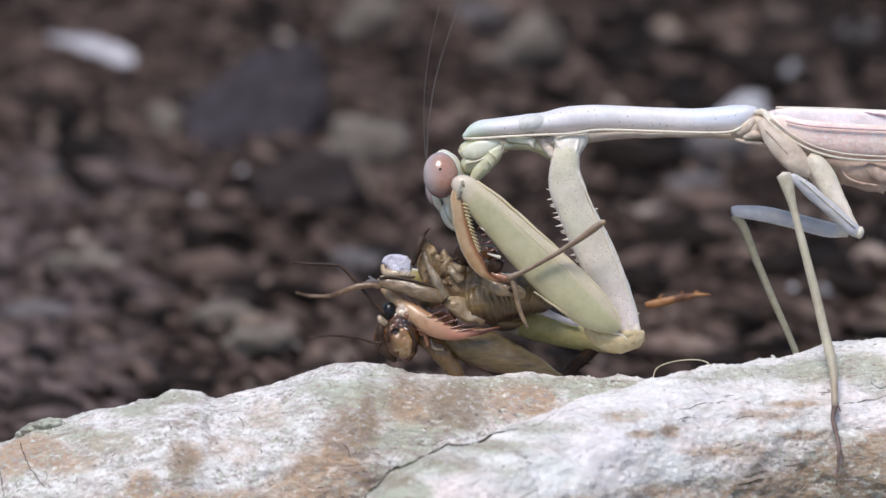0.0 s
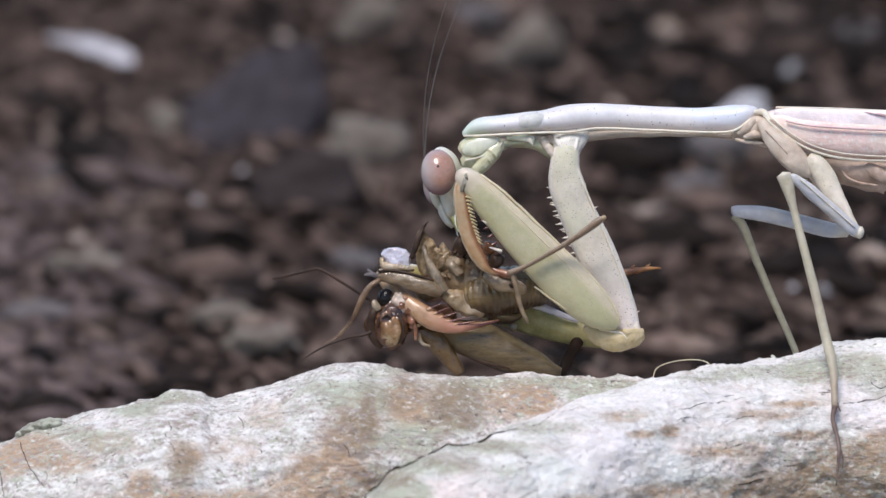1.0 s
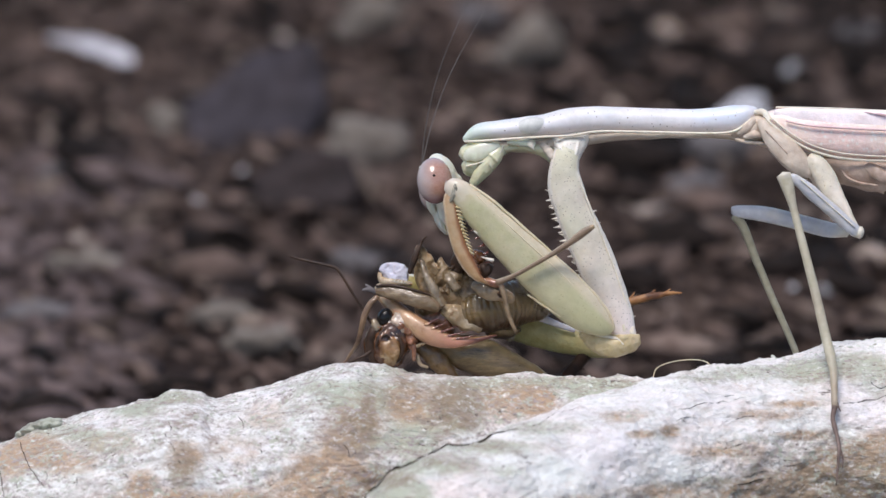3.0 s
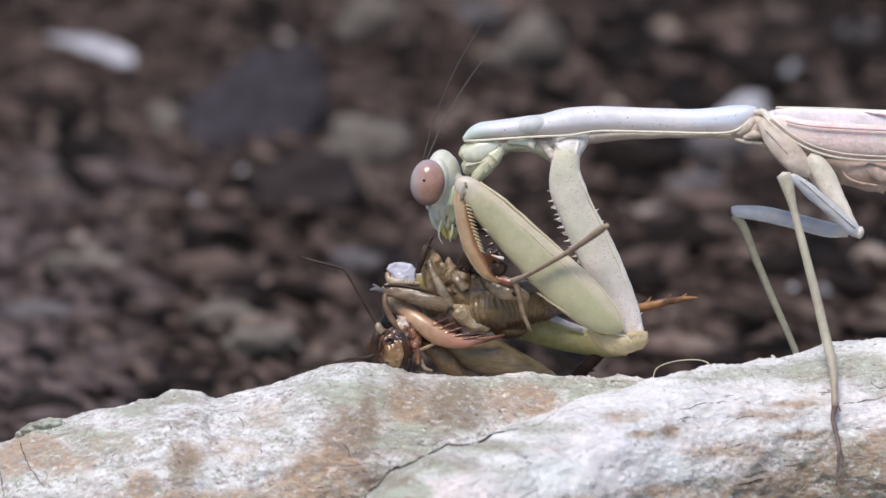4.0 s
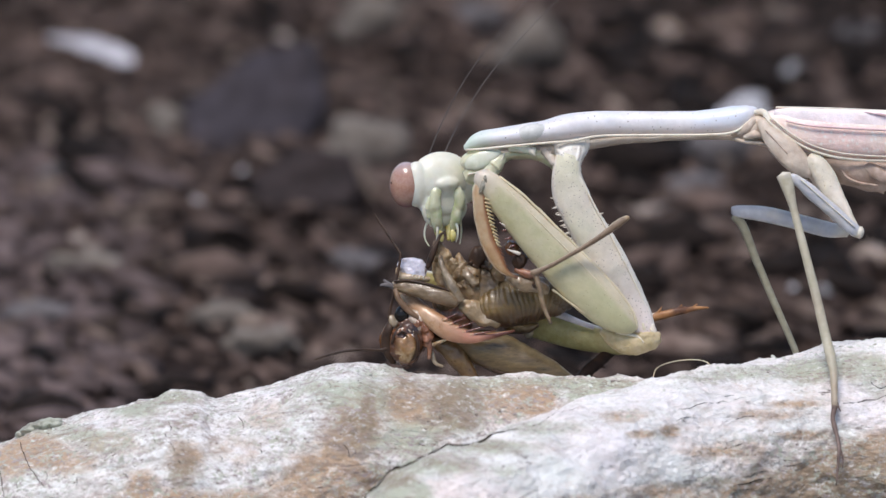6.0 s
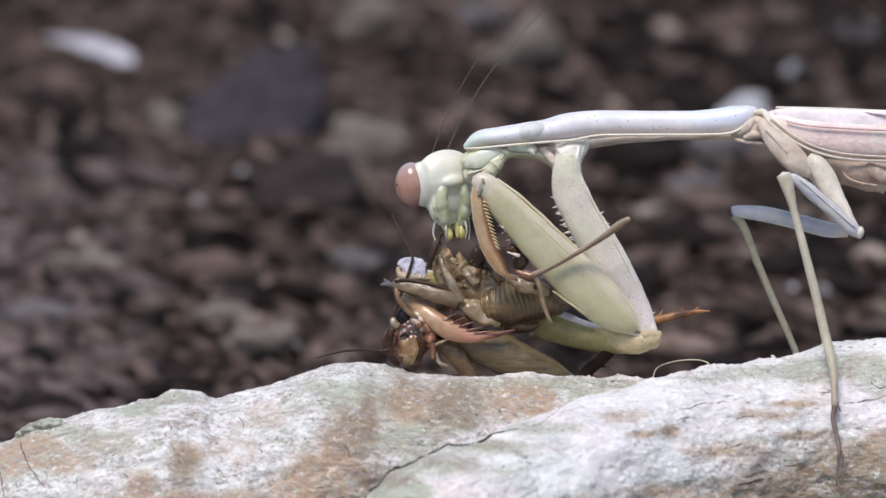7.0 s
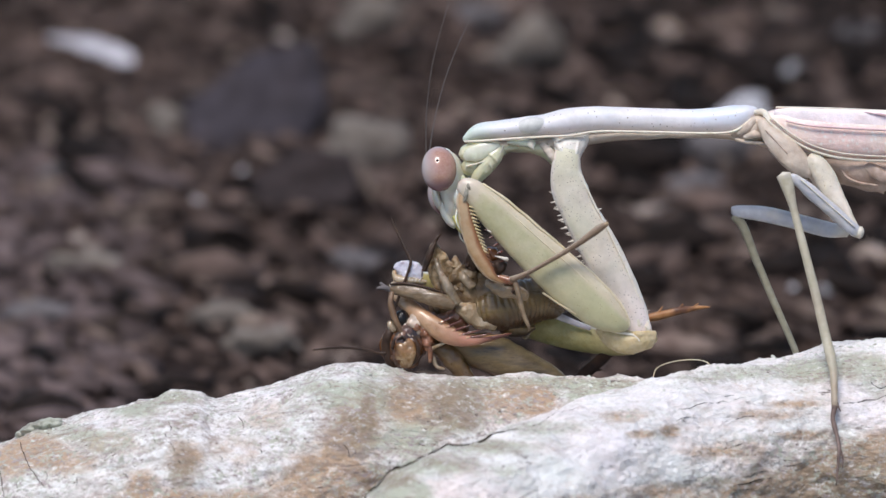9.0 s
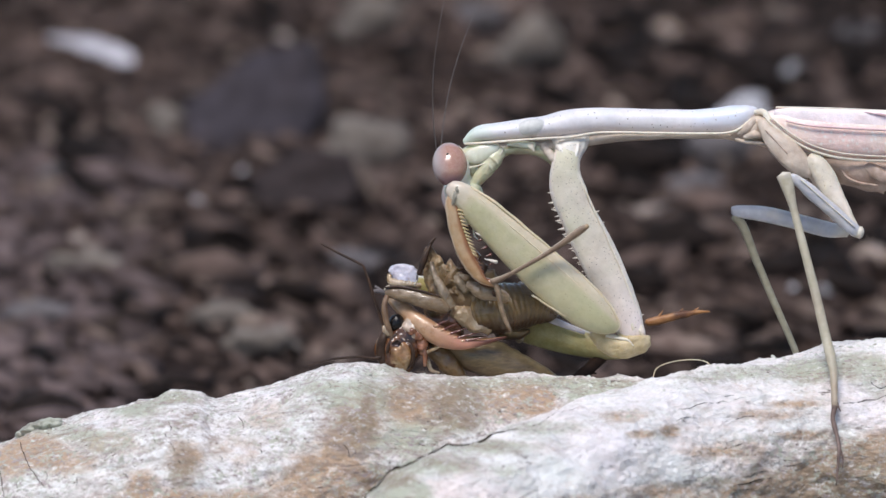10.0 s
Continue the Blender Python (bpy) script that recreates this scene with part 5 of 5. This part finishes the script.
    part("torn_edge", limbs([(774, 418, -22, 1.6, 3), (766, 432, -26, 5, 3), (758, 450, -26, 6, 4), (752, 470, -24, 4, 4)], n=10, wobble=2), M_CDARK, root)
    part("torn_edge", limbs([(768, 426, -20, 3, 3), (774, 412, -20, 3, 3), (782, 405, -18, 1, 1)], n=8), M_CDARK, root)
    foreleg = melt("front_leg", limbs([(694, 500, -30, 8, 9), (716, 503, -34, 13, 12), (750, 511, -40, 14, 13), (784, 521, -42, 14, 12), (804, 530, -38, 9, 10)], n=18, wobble=3), M_CLEG, root, 1.5, 0.9)
    part("stripe", limbs([(692, 493, -38, 1.8, 2), (720, 492, -43, 2.6, 3), (760, 500, -49, 2.2, 3), (790, 510, -50, 1.4, 2)], n=6), M_CDARK, foreleg)
    made["shin"] = part("front_shin", limbs([(694, 508, -38, 5, 5), (676, 505, -42, 5, 5), (656, 508, -42, 5.5, 5), (634, 516, -38, 5, 4.5), (606, 524, -26, 3.6, 3.4), (575, 525, 6, 2.5, 2.5), (545, 519, 0, 1.2, 1.2)], n=12, wobble=2), M_CSHANK, root)
    part("frayed_end", limbs([(698, 506, -28, 5, 5), (684, 500, -28, 5, 5), (668, 502, -28, 2, 2)], [(686, 500, -28, 4, 4), (674, 492, -26, 2, 2)], n=8, wobble=3), M_GREYSTONE, foreleg)
    melt("torn_block", limbs([(706, 472, -8, 11, 8), (714, 468, -12, 16, 11), (732, 471, -14, 17, 11), (746, 476, -12, 12, 9)], n=20, square=6, wobble=6), M_LILAC, root, 1.2, 1.5, ease=1)
    part("torn_edge", limbs([(698, 470, -12, 3, 6), (700, 480, -14, 6, 9), (708, 485, -16, 8, 11), (722, 486, -18, 9, 12), (738, 488, -18, 7, 12), (754, 490, -14, 4, 10)], n=14, wobble=2.5), M_PLATE, root)
    for k in range(4):
        part("bristle", spike(722 + k * 7, 488, -28, 727 + k * 7, 480, -30, 1.4), M_RIM, root)
    melt("mid_leg", limbs([(762, 592, -6, 14, 14), (782, 606, -10, 17, 15), (803, 626, -12, 18, 14), (820, 648, -10, 16, 12), (836, 675, -6, 10, 10)], n=14, wobble=3), M_CMID, root, 1.6, 1.2)
    part("hind_femur", limbs([(806, 592, -4, 16, 14), (836, 604, -8, 28, 18), (874, 620, -10, 36, 20), (915, 638, -8, 34, 20), (960, 656, -4, 26, 18), (1010, 678, 4, 14, 12)], n=22, wobble=4), M_CHIND, root)
    part("thigh_edge", limbs([(850, 640, -14, 3, 4), (880, 654, -18, 4, 5), (925, 664, -16, 3, 4)], n=8), M_CDARK, root)
    part("tail_flap", limbs([(890, 570, 16, 12, 12), (912, 574, 22, 14, 12), (932, 574, 28, 11, 10), (946, 568, 32, 5, 7)], n=14, wobble=5), M_CABD, root)
    made["far_shin"] = part("far_shin", limbs([(1016, 676, 20, 9, 8), (1034, 656, 26, 11, 9), (1060, 632, 40, 11, 9), (1085, 608, 60, 10, 8), (1112, 582, 85, 8, 7)], [(1040, 662, 24, 3, 3), (1050, 664, 24, 1, 1)], [(1058, 645, 34, 3, 3), (1068, 646, 34, 1, 1)], n=12, wobble=2), M_CSHIN, root)
    made["far_foot"] = part("far_foot", limbs([(1140, 552, 110, 6, 6), (1156, 549, 111, 8, 6), (1180, 544, 112, 7.5, 5), (1208, 538, 114, 6, 4), (1236, 534, 116, 3.5, 3), (1254, 533, 118, 1.2, 1.5)], [(1160, 545, 111, 3, 3), (1170, 531, 111, 1, 1)], [(1195, 539, 114, 3, 3), (1206, 528, 114, 1, 1)], [(1222, 536, 114, 2.4, 3), (1234, 526, 114, 0.8, 1)], n=8, wobble=2), M_FOOT, root)
    # the leg that lies across the mantis's own
    bar = part("hind_leg", limbs([(898, 492, -118, 6, 6), (930, 478, -122, 4, 5), (980, 450, -126, 4.2, 5), (1020, 425, -128, 5.5, 6), (1050, 403, -130, 7, 6), (1066, 393, -130, 4, 5)], n=14), M_CBAR, root)
    part("spur", limbs([(903, 490, -116, 5, 5), (911, 516, -118, 4.8, 5), (917, 545, -118, 4.2, 4), (931, 579, -118, 3, 3)], n=10), M_CLEG, bar)
    melt("joint", limbs([(858, 500, -62, 9, 9), (880, 508, -72, 13, 11), (904, 512, -72, 14, 11), (926, 520, -60, 9, 9)], n=14, wobble=5), M_CLEG, bar, 1.4, 1.4)
    part("joint", limbs([(872, 484, -74, 7, 8), (888, 492, -80, 8, 8), (905, 494, -84, 7, 7)], n=12, wobble=3), M_CRED, bar)
    part("joint_shell", blobs((878, 470, -74, 13, 14, 12, 30), (908, 510, -84, 9, 7, 7, -30), rough=0.3), M_CDARK, bar)
    part("joint_shell", blobs((866, 448, -60, 15, 12, 12, 40), rough=0.3), M_CHEAD, bar)
    made["bar"] = bar
    return made


CRICKET = cricket()


# ---- small things ----
def fibre():
    ob = place(part("dry_fibre", limbs([(1152, 670, -60, 0.9, 0.9), (1162, 650, -40, 0.9, 0.9), (1195, 639, -20, 0.9, 0.9), (1235, 637, -10, 0.9, 0.9), (1256, 645, -20, 0.9, 0.9), (1266, 660, -60, 0.8, 0.8)], n=6), M_EDGE, None))
    return tagged(ob, "thin pale dry fibre arching over the branch", "fibre")


fibre()


# ---- what moves ----
def motions():
    # pronotum: sinks at its front; (seconds, drop of its tip)
    drop = [(0, 0), (0.5, 0), (1, -5), (1.5, -3), (2, -3), (2.5, 5), (2.7, 5), (3.8, 5), (4, 4), (4.5, 6), (5, 10), (5.5, 18), (5.7, 20), (6.8, 20), (7, 18), (7.5, 24), (8, 26), (8.5, 13), (9, 5), (9.5, 8), (10, 9)]
    walk(MANTIS["pronotum"], [(t, shift(1337, 195, 0, 0, -math.degrees(math.atan(v / 515)))) for t, v in drop])
    # near foreleg: (seconds, femur tip, knee)
    arm = [(0, 824, 318, 1130, 583), (0.5, 825, 314, 1127, 583), (1, 830, 305, 1129, 580), (1.5, 822, 309, 1121, 583), (2, 813, 315, 1119, 586), (2.5, 808, 319, 1118, 590),
           (2.7, 808, 320, 1119, 590), (3.8, 820, 325, 1133, 587), (4, 829, 320, 1136, 585), (4.5, 854, 302, 1148, 580), (5, 862, 300, 1150, 582), (5.5, 866, 307, 1156, 586), (5.7, 866, 308, 1157, 586),
           (6.8, 861, 316, 1160, 585), (7, 861, 315, 1160, 584), (7.5, 870, 312, 1163, 587), (8, 868, 322, 1168, 586), (8.5, 858, 300, 1157, 584), (9, 829, 319, 1151, 584), (9.5, 812, 315, 1144, 588), (10, 802, 319, 1140, 592)]
    a0 = math.atan2(583 - 318, 1130 - 824)
    rows, low, rows_c = [], [], []
    for t, x, y, u, v in arm:
        turn = math.degrees(math.atan2(v - y, u - x) - a0)
        rows.append((t, shift(977, 450, (x + u) / 2 - 977, (y + v) / 2 - 450.5, turn)))
        low.append((t, shift(1130, 583, u - 1130, v - 583, 0)))
        dy = np.interp(t, [r[0] for r in drop], [r[1] for r in drop]) * 0.6
        c0, c1 = math.atan2(583 - 255, 1130 - 1010), math.atan2(v - 255 - dy, u - 1010)
        rows_c.append((t, shift(1010, 255, 0, dy, math.degrees(c1 - c0))))
    walk(MANTIS["femur"], rows)
    walk(MANTIS["joint"], low)
    walk(MANTIS["coxa"], rows_c)
    # prey and clasping leg: (seconds, right, down)
    hold = [(0, -21, -1), (0.5, -24, -7), (1, -23, -13), (1.5, -27, -6), (2, -30, -3), (2.5, -30, 10), (2.7, -29, 12), (3.8, -17, 14), (4, -13, 13), (4.5, 0, 5), (5, 0, 0), (5.5, 5, 4), (5.7, 5, 5),
            (6.8, 6, 5), (7, 6, 4), (7.5, 10, -4), (8, 10, -6), (8.5, 9, -6), (9, -1, 10), (9.5, -6, 13), (10, -10, 16)]
    walk(CRICKET["root"], [(t, STAGE @ shift(800, 560, x, y)) for t, x, y in hold])
    walk(MANTIS["grip"], [(t, shift(800, 560, x, y)) for t, x, y in hold])
    walk(MANTIS["far_femur"], [(t, shift(800, 560, (x + u - 1140) / 2, (y + v - 584) / 2)) for (t, x, y), (_, _, _, u, v) in zip(hold, arm)])
    # prey's head: (seconds, right, down of the head in all, turn)
    nod = [(0, -4, -5, -14), (0.5, -12, -11, -10), (1, -22, -25, -2), (1.5, -24, -16, -2), (2, -25, -10, -2), (2.5, -28, 3, 0), (2.7, -26, 6, 0), (3.8, -20, 17, 0), (4, -17, 16, 0), (4.5, 0, 7, -2), (5, 0, 0, 0),
           (5.5, 3, 3, 4), (5.7, 3, 4, 4), (6.8, 7, 7, 0), (7, 9, 7, 0), (7.5, 10, -6, 0), (8, 9, -9, 0), (8.5, 10, -9, 0), (9, 4, 13, 0), (9.5, 0, 16, 0), (10, -5, 20, 0)]
    rel = [(t, x - hx, y - hy, a) for (t, x, y, a), (_, hx, hy) in zip(nod, hold)]
    walk(CRICKET["head"], [(t, shift(717, 605, x, y, a)) for t, x, y, a in rel])
    wave = [(0, 2, 40), (0.5, 1, 10), (1, -26, 2), (1.5, -40, -9), (2, 19, -9), (2.5, -8, -24), (2.7, -5, -20), (3.8, 0, 2), (4, 0, 5), (4.5, 5, 4), (5, 0, 6), (5.5, 33, 6), (5.7, 36, 8),
            (6.8, 48, 14), (7, 49, 15), (7.5, 50, 12), (8, 42, 19), (8.5, 36, 27), (9, 50, 24), (9.5, 20, 20), (10, 12, 15)]
    walk(CRICKET["antenna"], [(t, shift(686, 560, x, y, w + a)) for (t, x, y, a), (_, w, _) in zip(rel, wave)])
    walk(CRICKET["antenna_low"], [(t, shift(680, 612, x, y, w + a)) for (t, x, y, a), (_, _, w) in zip(rel, wave)])
    shin = [(0, 0), (0.2, -30), (0.5, -74), (1, -46), (1.5, -4), (2, -72), (2.5, -60), (2.7, -50), (3.8, -98), (4, -104), (4.5, -112), (5, -128), (5.5, -125), (7, -118), (8, -110), (8.5, -100), (9, -95), (9.5, -88), (10, -88)]
    walk(CRICKET["shin"], [(t, shift(694, 508, 0, 0, a)) for t, a in shin])
    # far foot: (seconds, place of its tip, turn of the shin that bears it)
    foot = [(0, 1262, 522, 0), (0.5, 1165, 480, -22), (1, 1175, 475, -19), (1.5, 1243, 541, -4), (2, 1172, 492, -19), (2.5, 1160, 495, -22), (2.7, 1180, 505, -16), (3.8, 1240, 530, -3), (4, 1241, 528, -2), (4.5, 1250, 533, 0),
            (5, 1253, 540, 0), (5.5, 1260, 541, 0), (5.7, 1260, 543, 0), (6.8, 1262, 552, 0), (7, 1262, 552, 0), (7.5, 1265, 564, 0), (8, 1266, 559, 0), (8.5, 1269, 556, 0), (9, 1262, 545, 0), (9.5, 1262, 550, 0), (10, 1262, 553, 0)]
    walk(CRICKET["far_foot"], [(t, shift(1254, 533, x - hx - 1254, y - hy - 533)) for (t, x, y, _), (_, hx, hy) in zip(foot, hold)])
    walk(CRICKET["far_shin"], [(t, shift(1020, 672, 0, 0, a)) for t, _, _, a in foot])
    lie = [(0, 0, 0), (0.5, -3, -4), (1, 1, -8), (1.5, -5, -3), (2, -12, 3), (2.5, -23, 8), (2.7, -22, 8), (3.8, -4, 8), (4, 6, 6), (4.5, 31, -10), (5, 36, -12), (5.5, 41, -9), (5.7, 41, -8),
           (6.8, 43, -5), (7, 43, -5), (7.5, 45, -6), (8, 48, -4), (8.5, 33, -7), (9, 5, 3), (9.5, -17, 3), (10, -29, 7)]
    walk(CRICKET["bar"], [(t, shift(905, 490, x - hx, y - hy)) for (t, x, y), (_, hx, hy) in zip(lie, hold)])
    # mantis's head: (seconds, turn, yaw, nod, place of the near eye)
    gaze = [(0, -14, 1, -10, 780, 311), (0.5, -14, 1, -10, 775, 314), (1, -14, 1, -10, 776, 306), (1.5, -14, 1, -10, 770, 301), (2, -14, 1, -10, 772, 304), (2.5, -14, 1, -9, 767, 318), (2.7, -14, 1, -8, 769, 323), (3.8, -8, -8, -2, 763, 311), (4, -3, -14, 3, 757, 324),
            (4.5, 5, -29, 5, 745, 325), (5, 4, -52, 5, 721, 316), (5.5, 3, -65, 4, 719, 323), (5.7, 3, -66, 5, 718, 325), (6.8, 2, -65, 9, 729, 330), (7, 2, -65, 10, 729, 328), (7.5, 2, -65, 14, 729, 341),
            (8, 1, -48, 4, 738, 326), (8.2, 0, -34, -4, 742, 310), (8.4, 0, -22, -10, 746, 303), (8.6, 0, -12, -14, 758, 313), (8.8, -8, 0, -16, 781, 315), (9, -14, 0, -20, 777, 300), (9.5, -16, 0, -26, 786, 299), (10, -16, 0, -28, 796, 292)]
    poses = []
    for t, a, b, c, x, y in gaze:
        at = shift(822, 290, 0, 0, a, 0, c, b) @ P(784, 313, -62)
        poses.append((t, shift(822, 290, x - 784 - at.x / U, y - 441 + at.z / U, a, max(8.0, 24 + 0.3 * b - 0.3 * c), c, b)))
    walk(MANTIS["head"], poses)
    # feelers: rooted on the head, swung in the stage's plane
    sweep = [(0, -19, -13), (1, -16, -12), (2.5, -13, -9), (3.8, -2, 6), (4.5, 5, 14), (5.5, 7, 10), (7.5, 4, 8), (8.4, 0, 4), (9, -16, -8), (10, -22, -12)]
    for tag, s, k in (("feeler", -1, 1), ("feeler_far", 1, 2)):
        base = P(765, 276, s * 14)
        rows = []
        for t, m in poses:
            a = np.interp(t, [r[0] for r in sweep], [r[k] for r in sweep])
            rows.append((t, Matrix.Translation(m @ base) @ Matrix.Rotation(radians(a), 4, "Y") @ Matrix.Translation(-base)))
        walk(MANTIS[tag], rows)


motions()
